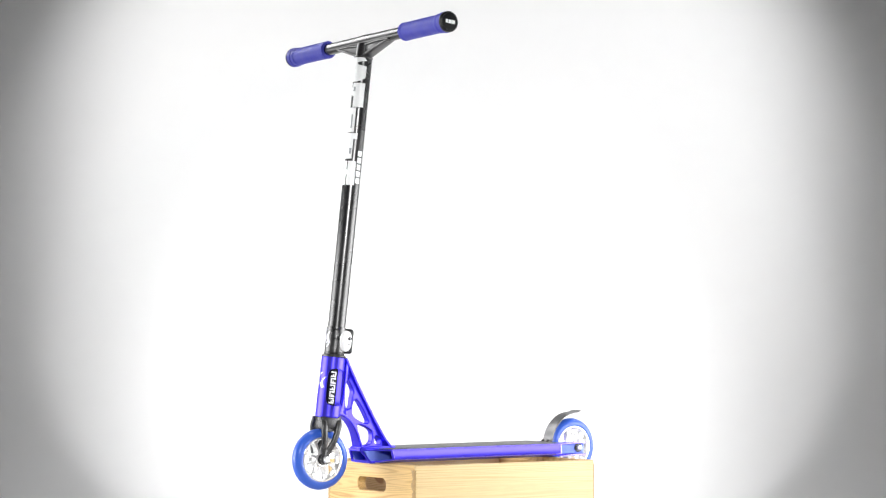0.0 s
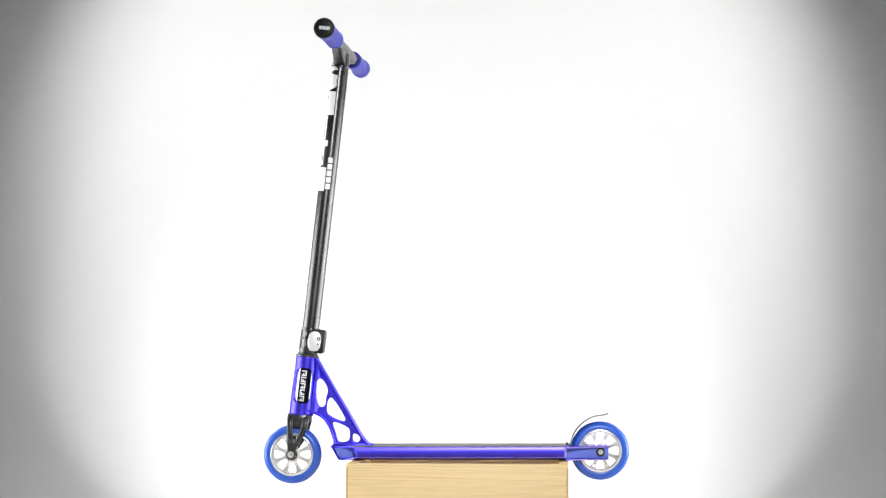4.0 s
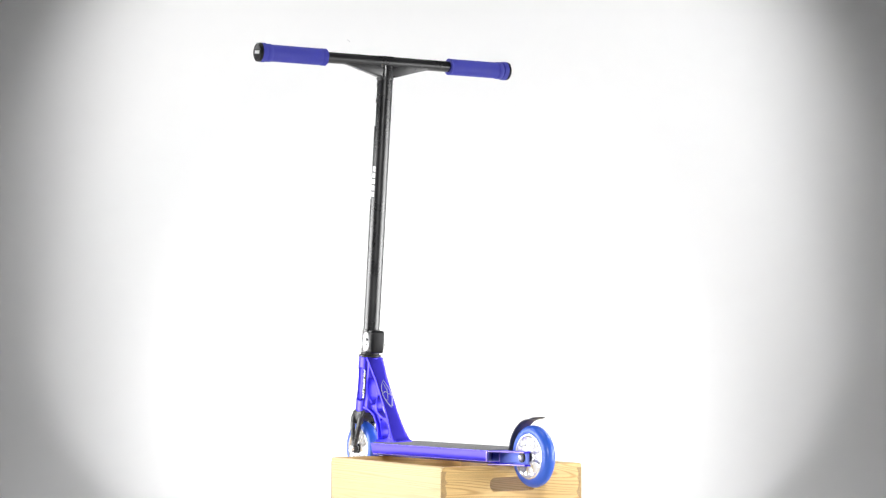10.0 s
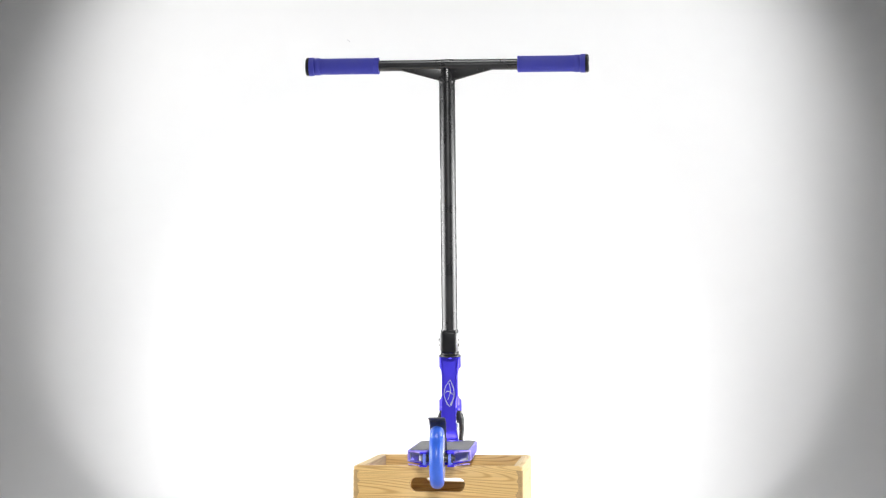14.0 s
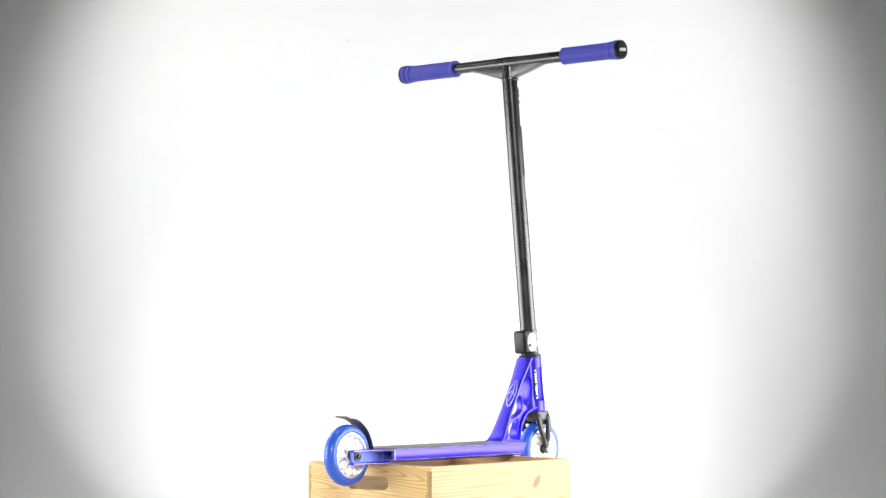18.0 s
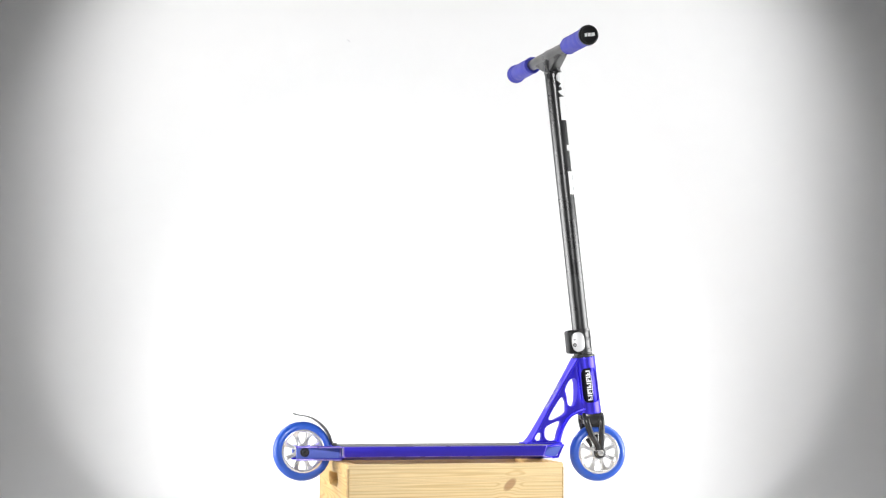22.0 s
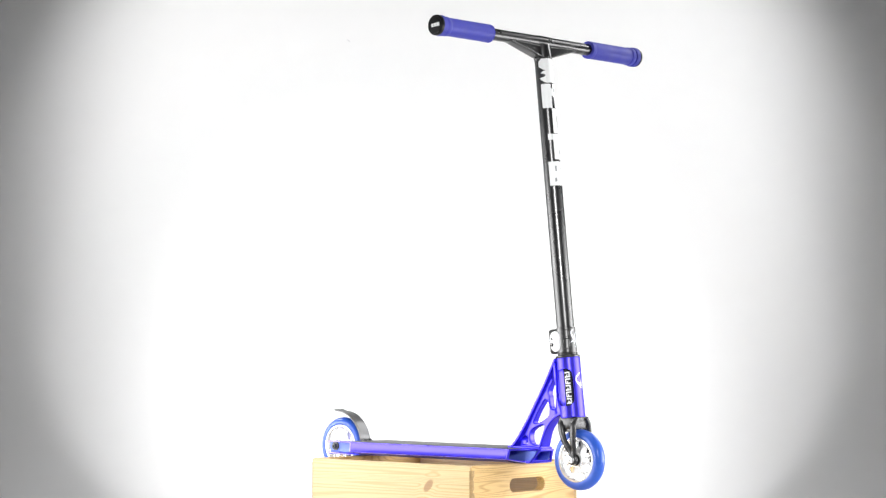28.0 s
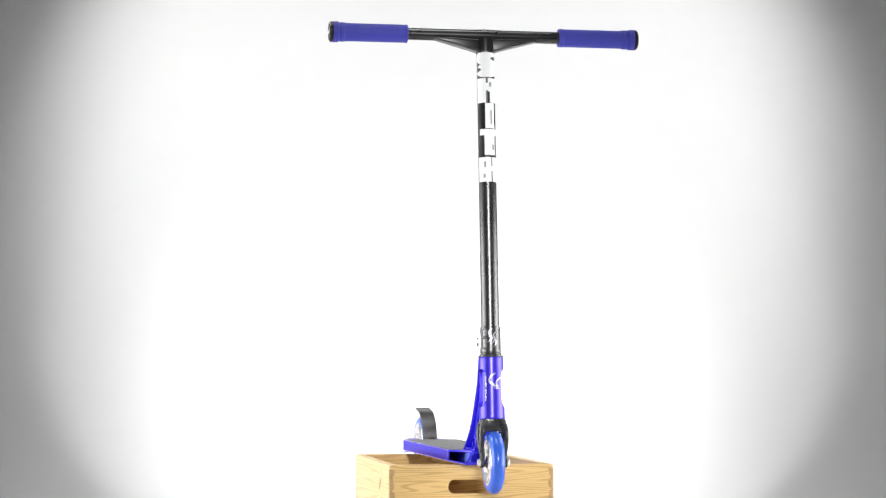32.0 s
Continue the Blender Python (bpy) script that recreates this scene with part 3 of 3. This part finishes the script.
def neck(root):
    """Truss gusset between head tube and deck."""
    arch = smooth_path([(0.2700, 0.1490), (0.2560, 0.1440), (0.2417, 0.1350), (0.2310, 0.1210), (0.2240, 0.1050), (0.2180, 0.0845)], 5)
    flare = [(0.1440, 0.0845), (0.1490, 0.0862), (0.1550, 0.0905), (0.1612, 0.0978), (0.1665, 0.1060)]
    outline = flare + [(0.2495, 0.2480), (0.2506, 0.2480), (0.2594, 0.1700)] + arch
    holes = [
        [(0.2455, 0.2092), (0.2515, 0.2015), (0.2522, 0.1755), (0.2480, 0.1600), (0.2418, 0.1563), (0.2357, 0.1605), (0.2333, 0.1755), (0.2307, 0.1879), (0.2368, 0.2021)],
        [(0.2238, 0.1732), (0.2302, 0.1680), (0.2325, 0.1543), (0.2288, 0.1422), (0.2096, 0.1318), (0.1995, 0.1306), (0.1990, 0.1366), (0.2135, 0.1614)],
        [(0.2183, 0.1283), (0.2207, 0.1225), (0.2158, 0.1083), (0.2110, 0.0927), (0.1971, 0.0918), (0.1904, 0.0980), (0.1898, 0.1119), (0.1974, 0.1204)],
        [(0.1758, 0.1052), (0.1826, 0.1060), (0.1843, 0.0995), (0.1825, 0.0928), (0.1742, 0.0912), (0.1701, 0.0978)]]
    holes = [smooth_path(h, 5, True) for h in holes]
    def half_width(x, z):
        # a slim web that flows into the head tube
        w = 0.0076
        tube = min(1.0, max(0.0, (x - (0.2593 + (0.3245 - z) * 0.1125 - 0.022) + 0.012) / 0.014))
        return w + 0.0085 * tube * tube * (3 - 2 * tube)

    bm = slab(outline, holes, 0.0080, 0.0020)
    for _ in range(4):
        bmesh.ops.triangulate(bm, faces=bm.faces)
        bmesh.ops.subdivide_edges(bm, edges=[e for e in bm.edges if e.calc_length() > 0.0065], cuts=1)
    bmesh.ops.triangulate(bm, faces=bm.faces)
    for v in bm.verts:
        v.co.z *= half_width(v.co.x, v.co.y) / 0.0080
    body = part("neck", bm, BLUE, root, "anodised blue truss neck with cut-outs", m=DOWN @ XZ, weighted=True)
    # broad back plate
    c, b = Vector((0.1665, 0, 0.1060)), Vector((0.2495, 0, 0.2480))
    n = Vector((0.8634, 0, -0.5046))
    a = c - (b - c).normalized() * 0.025
    line = [Vector((x, 0, z)) for x, z in flare[:-1]] + [c.lerp(b, k / 10) for k in range(11)]
    pts, sizes = [], []
    for k, p in enumerate(line):
        d = (line[min(k + 1, len(line) - 1)] - line[max(k - 1, 0)]).normalized()
        f = max(0.0, (p.z - 0.0845) / 0.1635)
        pts.append(p + Vector((d.z, 0, -d.x)) * 0.0028)
        sizes.append((0.0140 + 0.0045 * max(0, f - 0.72) / 0.28 + 0.0070 * (max(0, 0.35 - f) / 0.35) ** 1.6, 0.0030))
    part("back_plate", sweep(pts, sizes, 20, 5.0), BLUE, body, m=DOWN)
    pts = [Vector((x, 0, z)) for x, z in [(0.2830, 0.1515), (0.2765, 0.1505)] + arch]
    pts = [p + Vector((-0.0022, 0, 0.0012)) for p in pts]
    last = len(pts) - 1
    widths = [(0.0132 + 0.0075 * max(0, 1 - k / (0.45 * last)) ** 1.4 + 0.0030 * max(0, k / last - 0.75) / 0.25, 0.0024 + 0.0016 * max(0, 1 - k / (0.4 * last))) for k in range(last + 1)]
    part("front_strut", sweep(pts, widths, 20, 4.0), BLUE, body, m=DOWN)
    part("foot_plate", box((0.146, -0.0185, 0.0835 - REST), (0.221, 0.0185, 0.0885 - REST), 0.0016, 2), BLUE, body)
    # silver swirl on the back plate
    u = (b - a).normalized()
    def on_back(p, q, lift):
        return a + u * q + Vector((0, -p, 0)) - n * (lift + 0.0001)
    for path, w in (([(0.002, 0.138), (-0.007, 0.122), (-0.009, 0.104), (-0.003, 0.085), (0.003, 0.077)], (0.0003, 0.0007, 0.0005, 0.0010, 0.0004)),
                    ([(0.002, 0.138), (0.009, 0.118), (0.010, 0.100), (0.004, 0.080)], (0.0003, 0.0008, 0.0007, 0.0018)),
                    ([(-0.008, 0.108), (-0.001, 0.112), (0.009, 0.104)], (0.0004, 0.0009, 0.0004)),
                    ([(0.000, 0.130), (0.003, 0.112), (-0.002, 0.092)], (0.0004, 0.0008, 0.0004))):
        part("emblem_stroke", ribbon(path, w, on_back), SILVER, body, "silver swirl emblem", m=DOWN)


def head_tube(root):
    s0, s1 = -0.1837, -0.0756
    prof = [(0.0210, s1), (0.0216, s1 - 0.001)]
    for k in range(86):
        h = s1 - 0.002 - k * 0.0012
        prof.append((0.0215 + 0.0011 * k / 85, h))
    prof += [(0.0227, s0 + 0.0030), (0.0227, s0 + 0.0008), (0.0222, s0)]
    bm = lathe(prof, 180)

    def window(v):
        # place in the nearer side window: degrees from its middle, height from its middle, and how far out
        d = abs(math.degrees(math.atan2(v.y, v.x))) - 85
        h = v.z + 0.1293
        return d, h, (abs(d / 49) ** 4 + abs(h / 0.0330) ** 4) ** 0.25
    bmesh.ops.delete(bm, geom=[f for f in bm.faces if window(f.calc_center_median())[2] < 1], context="FACES")
    for v in bm.verts:
        d, h, q = window(v.co)
        if v.is_boundary and abs(h) < 0.045:
            a = math.copysign(radians(85 + d / q), v.co.y)
            r = v.co.xy.length
            v.co = Vector((r * math.cos(a), r * math.sin(a), h / q - 0.1293))
    bmesh.ops.solidify(bm, geom=list(bm.faces), thickness=0.0024)
    body = part("head_tube", bm, BLUE, root, "anodised blue head tube with open side windows", m=AX)
    core = part("inner_tube", lathe([(0.0, -0.176), (0.0106, -0.176), (0.0106, -0.080), (0.0, -0.080)], 48), CAP, body, "black inner tube with white lettering", m=AX)
    for c, s in ((85, -1), (275, 1)):
        mid = c + s * 8
        for k in range(5):
            z = -0.1585 + k * 0.0118
            e = 1 if k % 2 else -1
            for a0, a1, z0, z1 in ((-27, 27, 0.0, 0.0026), (-27, 27, 0.0078, 0.0102), (-27 if e > 0 else 14, -14 if e > 0 else 27, 0.0026, 0.0078), (-7, 4, 0.0026, 0.0053)):
                part("letter_bar", patch(0.0106, mid + a0, mid + a1, z + z0, z + z1, 0.0003, 0, 6, 1), WHITE, core, "white letter stroke", m=AX)

    def on_front(p, q, lift):
        r = 0.0216 + lift
        return Vector((r * math.cos(p / 0.0216), r * math.sin(p / 0.0216), q))
    for path, w in (([(0.003, -0.104), (-0.006, -0.110), (-0.008, -0.119), (0.001, -0.127), (0.000, -0.135), (-0.013, -0.141)], (0.0006, 0.0013, 0.0017, 0.0019, 0.0014, 0.0004)),
                    ([(0.012, -0.112), (0.004, -0.119), (0.006, -0.129), (0.011, -0.138), (0.006, -0.149)], (0.0005, 0.0014, 0.0019, 0.0015, 0.0004)),
                    ([(0.006, -0.130), (-0.001, -0.138), (0.002, -0.147)], (0.0008, 0.0016, 0.0004))):
        part("emblem_stroke", ribbon(path, w, on_front), SILVER, body, "silver swirl emblem", m=AX)
    # headset
    ring = part("headset", lathe([(0.0160, -0.0757), (0.0212, -0.0757), (0.0219, -0.0748), (0.0219, -0.0728), (0.0208, -0.0716), (0.0192, -0.0712), (0.0160, -0.0712)], 56),
                BLACK, root, "black headset cup", m=AX)
    part("spacer", lathe([(0.0150, -0.0712), (0.0178, -0.0711), (0.0181, -0.0704), (0.0181, -0.0676), (0.0150, -0.0672)], 48), SATIN, ring, "black spacer ring", m=AX)
    return body


def fork(root):
    bm = lathe([(0.0, -0.176), (0.0180, -0.176), (0.0200, -0.1845), (0.0200, -0.190), (0.0170, -0.196), (0.0, -0.196)], 36)
    body = part("fork", bm, SATIN, root, "black forged fork with split legs", m=STEER)
    lean = STEER @ AX.inverted() @ DOWN
    part("crown", box((0.2690, -0.0185, 0.1219), (0.3005, 0.0185, 0.1450), 0.0022, 2), SATIN, body, m=lean)
    for s in (1, -1):
        rear = smooth_path([(0.2690, s * 0.0135, 0.1420), (0.2700, s * 0.0205, 0.1290), (0.2745, s * 0.0218, 0.1130), (0.2810, s * 0.0215, 0.0980), (0.2900, s * 0.0198, 0.0840), (0.2960, s * 0.0200, 0.0710)], 5)
        fore = smooth_path([(0.2980, s * 0.0130, 0.1420), (0.2985, s * 0.0200, 0.1300), (0.2990, s * 0.0218, 0.1140), (0.2990, s * 0.0215, 0.0980), (0.2990, s * 0.0198, 0.0840), (0.2982, s * 0.0200, 0.0710)], 5)
        n = len(rear)
        part("leg", join(sweep(rear, [(0.0046 - 0.0008 * k / n, 0.0064 - 0.0014 * k / n) for k in range(n)], 14, 2.6),
                         sweep(fore, [(0.0046 - 0.0008 * k / n, 0.0064 - 0.0014 * k / n) for k in range(n)], 14, 2.6),
                         moved(box((0.2675, -0.0030, 0.1225), (0.3020, 0.0030, 0.1435), 0.0026, 2), Matrix.Translation((0, s * 0.0182, 0))),
                         moved(box((0.2700, -0.0022, 0.1170), (0.3000, 0.0022, 0.1340), 0.0008, 1), Matrix.Translation((0, s * 0.0158, 0))),
                         moved(lathe([(0.0, 0.0040), (0.0080, 0.0040), (0.0092, 0.0030), (0.0092, -0.0035), (0.0, -0.0035)], 28),
                               Matrix.Translation((0.2968, s * 0.0197, 0.0682)) @ Matrix.Rotation(radians(-90 * s), 4, "X"))), SATIN, body, m=lean)
        bolt(body, lean @ Matrix.Translation((0.2968, s * 0.0243, 0.0682)) @ Matrix.Rotation(radians(-90 * s), 4, "X"), 0.0062)
    wheel(root, lean @ Matrix.Translation((0.2968, 0, 0.0680)), "blue front wheel with polished spoked core")


def clamp(root):
    def windows(r, h, a):
        for c in (52, 308):
            d = (math.degrees(a) - c + 180) % 360 - 180
            for z0, z1 in ((-0.0390, -0.0265), (-0.0595, -0.0425)):
                q = abs(d / 19) ** 4 + abs((h - (z0 + z1) / 2) / ((z1 - z0) / 2)) ** 4
                if r > 0.0172 and q < 1.3:
                    return r - 0.0015 * min(1.0, (1.3 - q) / 0.3)
        return r
    prof = [(0.0160, -0.0215), (0.0170, -0.0215), (0.0176, -0.0223)]
    prof += [(0.0177, -0.0225 - k * 0.0438 / 60) for k in range(61)]
    prof += [(0.0175, -0.0668), (0.0160, -0.0668)]
    body = part("clamp", lathe(prof, 120, windows), BLACK, root, "black bar clamp with round bolt plates", m=STEER)
    part("clamp_block", box((-0.0300, -0.0152, -0.0668), (-0.0010, 0.0152, -0.0218), 0.0052, 4), CAP, body, m=STEER)
    for s in (1, -1):
        disc = lathe([(0.0, 0.0036), (0.86, 0.0036), (0.97, 0.0028), (1.0, 0.0), (1.0, -0.004)], 48, lambda r, h, a: r / (abs(math.cos(a)) ** 2.6 + abs(math.sin(a)) ** 2.6) ** (1 / 2.6))
        m = STEER @ Matrix.Translation((-0.0112, s * 0.0152, -0.0450)) @ Matrix.Rotation(radians(-90 * s), 4, "X") @ Matrix.Diagonal((0.0124, 0.0188, 1, 1))
        plate = part("bolt_plate", disc, PLATE, body, "oval polished bolt plate", m=m)
        bolt(plate, STEER @ Matrix.Translation((-0.0190, s * 0.0162, -0.0450 + s * 0.0052)) @ Matrix.Rotation(radians(-90 * s), 4, "X"), 0.0036, SATIN, "clamp_bolt", "dark hex clamp bolt")
        bolt(plate, STEER @ Matrix.Translation((-0.0185, s * 0.0162, -0.0450 - s * 0.0052)) @ Matrix.Rotation(radians(-90 * s), 4, "X"), 0.0017, SATIN, "clamp_pin", "small dark pin")
    def on_front(p, q, lift):
        r = 0.0177 + lift
        return Vector((r * math.cos(p / 0.0177), r * math.sin(p / 0.0177), q))
    for path, w in (([(0.000, -0.0260), (-0.006, -0.0310), (-0.004, -0.0380), (-0.001, -0.0440), (-0.009, -0.0500)], (0.0004, 0.0012, 0.0016, 0.0014, 0.0003)),
                    ([(0.007, -0.0310), (0.002, -0.0370), (0.004, -0.0440), (0.000, -0.0520)], (0.0004, 0.0013, 0.0016, 0.0004)),
                    ([(0.004, -0.0430), (0.007, -0.0500), (0.002, -0.0580)], (0.0006, 0.0012, 0.0003))):
        part("emblem_stroke", ribbon(path, w, on_front), SILVER, body, "silver swirl emblem", m=STEER)


def handlebar(root):
    body = part("handlebar", lathe([(0.0, -0.022), (0.0158, -0.022), (0.0158, 0.472), (0.0152, 0.486), (0.0138, 0.498), (0.0, 0.498)], 48), BLACK, root,
                "gloss black steel T-bar", m=STEER)
    z = 0.5050
    part("weld_bead", lathe([(0.0150, 0.4700), (0.0164, 0.4708), (0.0168, 0.4722), (0.0164, 0.4736), (0.0148, 0.4746)], 48, lambda r, h, a: r + 0.0004 * math.sin(14 * a)), BLACK, body, m=STEER)
    across = STEER @ Matrix.Translation((-0.0025, 0, z)) @ Matrix.Rotation(radians(-90), 4, "X")
    part("crossbar", lathe([(0.0, -0.272), (0.0108, -0.272), (0.0108, -0.03), (0.0118, 0.0), (0.0108, 0.03), (0.0108, 0.272), (0.0, 0.272)], 36), BLACK, body, m=across)
    for s in (1, -1):
        tri = [(s * 0.010, -0.0300), (s * 0.022, -0.0275), (s * 0.090, -0.0085), (s * 0.090, -0.0040), (s * 0.010, -0.0040)]
        if s < 0:
            tri.reverse()
        # a closed back plate, and a flat strut that runs under the bar and leaves a hollow in front
        gusset = part("gusset_plate", slab(tri, [], 0.0018, 0.0007), BLACK, body, m=STEER @ Matrix.Translation((-0.0088, 0, z)) @ YZ)
        part("gusset_strut", sweep([(-0.0015, s * 0.010, z - 0.0300), (-0.0015, s * 0.022, z - 0.0270), (-0.0015, s * 0.056, z - 0.0175), (-0.0015, s * 0.092, z - 0.0085)],
                                   [(0.0098, 0.0022), (0.0095, 0.0020), (0.0088, 0.0019), (0.0070, 0.0014)], 20, 5.0), BLACK, gusset, m=STEER)
        web = [(s * 0.0125, -0.0285), (s * 0.0500, -0.0186), (s * 0.0890, -0.0084), (s * 0.0890, -0.0070), (s * 0.0125, -0.0095)]
        if s < 0:
            web.reverse()
        part("gusset_face", slab(web, [], 0.0008, 0.0003), BLACK, gusset, m=STEER @ Matrix.Translation((0.0058, 0, z)) @ YZ)
        # rounded rims along the hollow's front edge
        part("gusset_rim", join(sweep([(0.0078, s * 0.013, z - 0.0290), (0.0078, s * 0.050, z - 0.0190), (0.0066, s * 0.090, z - 0.0085)], [0.0017, 0.0017, 0.0013], 10),
                                sweep([(0.0085, s * 0.013, z - 0.0105), (0.0085, s * 0.052, z - 0.0085), (0.0070, s * 0.090, z - 0.0078)], [0.0013, 0.0013, 0.0011], 10)), BLACK, gusset, m=STEER)
        for y, q in ((0.018, -0.013), (0.062, -0.011), (0.074, -0.0095)):
            part("weld_spot", lathe([(0.0, 0.0010), (0.0010, 0.0008), (0.0014, 0.0), (0.0014, -0.0006)], 12), BLACK, gusset,
                 m=STEER @ Matrix.Translation((-0.0105, s * y, z + q)) @ Matrix.Rotation(radians(-90), 4, "Y"))
        # grip with inner and outer collars and an end cap
        gm = STEER @ Matrix.Translation((-0.0025, 0, z)) @ Matrix.Rotation(radians(-90 * s), 4, "X")
        inner = 0.1348 if s > 0 else 0.1409
        prof = [(0.0108, inner), (0.0158, inner), (0.0165, inner + 0.0007), (0.0165, 0.1440), (0.0158, 0.1450), (0.0160, 0.1460)]
        for k in range(36):
            q = 0.1470 + k * 0.0030
            prof += [(0.0162, q), (0.0160, q + 0.0015)]
        prof += [(0.0160, 0.2555), (0.0108, 0.2557)]
        grip = part("grip", lathe(prof, 48), GRIP, root, "blue rubber handlebar grip", m=gm)
        part("collar", lathe([(0.0110, 0.2550), (0.0166, 0.2552), (0.0172, 0.2560), (0.0172, 0.2640), (0.0166, 0.2650), (0.0166, 0.2665), (0.0182, 0.2675), (0.0185, 0.2700), (0.0184, 0.2768), (0.0110, 0.2770)], 48),
             GRIP, grip, m=gm @ Matrix.Translation((0, 0, -0.0026)))
        part("end_cap", lathe([(0.0110, 0.2764), (0.0180, 0.2764), (0.0183, 0.2772), (0.0183, 0.2800), (0.0178, 0.2822), (0.0154, 0.2838), (0.0146, 0.2828), (0.0100, 0.2833), (0.0050, 0.2836), (0.0, 0.2837)], 48),
             CAP, grip, "glossy black bar end cap", m=gm @ Matrix.Translation((0, 0, -0.0028)))
        for dx, w in ((-0.0075, 0.0062), (-0.0006, 0.0062), (0.0057, 0.0046)):
            part("emblem_block", box((dx - w / 2 if s > 0 else -dx - w / 2, -0.0031, 0.2828), (dx + w / 2 if s > 0 else -dx + w / 2, 0.0031, 0.2842), 0.0002, 1), WHITE, grip, "white emblem block", m=gm @ Matrix.Translation((0, 0, -0.0028)))
    # two rounded shapes at the top of the white sticker
    def upper(f):
        e = max(0.0, (f - 0.50) / 0.50) ** 2.5
        low = max(0.0, (0.35 - f) / 0.35) ** 1.5
        n = max(0.0, 1 - ((f - 0.45) / 0.17) ** 2) ** 0.5
        return -84 + 42 * e + 46 * low, 86 - 44 * e - 64 * n

    def lower(f):
        e = max(0.0, (0.50 - f) / 0.50) ** 2.5
        high = max(0.0, (f - 0.70) / 0.30) ** 1.5
        n = max(0.0, 1 - ((f - 0.62) / 0.17) ** 2) ** 0.5
        return -82 + 44 * e + 40 * n + 30 * high, 86 - 60 * e
    part("sticker_patch", wrap(0.0158, 0.4480, 0.4738, upper, rows=28), WHITE, body, "white vinyl sticker shape", m=STEER)
    part("sticker_patch", wrap(0.0158, 0.4256, 0.4480, lower, rows=28), WHITE, body, "white vinyl sticker shape", m=STEER)
    # white sticker down the front of the tube: heights along the tube, angles round it
    for a0, a1, z0, z1 in ((-79, -12, 0.3790, 0.4235), (2, 88, 0.3990, 0.4235), (14, 88, 0.3790, 0.3990), (-12, 2, 0.4010, 0.4150),
                           (-18, 44, 0.3325, 0.3780),
                           (-59, 70, 0.3200, 0.3310), (-26, 46, 0.2840, 0.3200),
                           (-72, 16, 0.2360, 0.2800), (24, 80, 0.2360, 0.2800), (16, 24, 0.2550, 0.2640)):
        part("sticker_patch", patch(0.0158, a0, a1, z0, z1, 0.00035, 0, 12, 1), WHITE, body, "white vinyl sticker shape", m=STEER)
    for a0, a1, z0, z1 in ((16, 26, 0.340, 0.365), (24, 40, 0.293, 0.303), (-30, -18, 0.262, 0.272), (-36, -22, 0.243, 0.250), (10, 26, 0.408, 0.416)):
        part("sticker_print", patch(0.0162, a0, a1, z0, z1, 0.0002, 0, 4, 1), INK, body, "grey print on the sticker", m=STEER)
    for k in range(5):
        z0 = 0.2400 + k * 0.0124
        part("side_letter_bar", patch(0.0158, 86, 118, z0, z0 + 0.0100, 0.0003, 0, 6, 1), WHITE, body, "white letter block", m=STEER)


def fender(root):
    line = smooth_path([(-0.2120, 0.0846), (-0.2205, 0.0868), (-0.2235, 0.0960), (-0.2275, 0.1060), (-0.2340, 0.1160), (-0.2416, 0.1240), (-0.2520, 0.1320), (-0.2628, 0.1372), (-0.2740, 0.1400), (-0.2840, 0.1412), (-0.2920, 0.1438)], 4)
    body = part("fender", sweep([(x, 0, z) for x, z in line], [(0.0145, 0.0010)] * len(line), 20, 8.0), STEEL, root, "curved dark steel fender brake", m=DOWN)
    for s in (1, -1):
        bolt(body, DOWN @ Matrix.Translation((-0.2150, s * 0.0075, 0.0855)), 0.0030, SATIN, "fender_screw", "small dark screw")


def scooter():
    root = empty("stunt_scooter")
    tagged(root, "blue anodised stunt scooter with black T-bar standing on the crate", "scooter")
    deck(root)
    neck(root)
    head_tube(root)
    fork(root)
    wheel(root, Matrix.Translation((-0.2762, 0, 0.0748 - REST)), "blue rear wheel with polished spoked core")
    clamp(root)
    handlebar(root)
    fender(root)
    return root


CRATE = crate()
SCOOTER = scooter()


# ---- the turntable's slow turn ----
def heading(t):
    u = (t - 16.0) / 16.0
    return TURN0 + TURN1 * u + TURN2 * u * u + TURN3 * u ** 3


TURN0, TURN1, TURN2, TURN3 = 68.179, -145.1879, -0.0946, -1.2202


def motions():
    times = [k * 1.0 for k in range(33)]
    crate_rows, scooter_rows = [], []
    for t in times:
        turn = Matrix.Rotation(radians(heading(t)), 4, "Z")
        crate_rows.append((t, turn @ pose(-0.0206, 0.0053, REST + ZB, 0, 0, -0.643)))
        scooter_rows.append((t, turn @ pose(-0.0032, 0.0103, REST + ZB + 0.0006, -0.45, 0.18, 1.24)))
    walk(CRATE, crate_rows)
    walk(SCOOTER, scooter_rows)


motions()
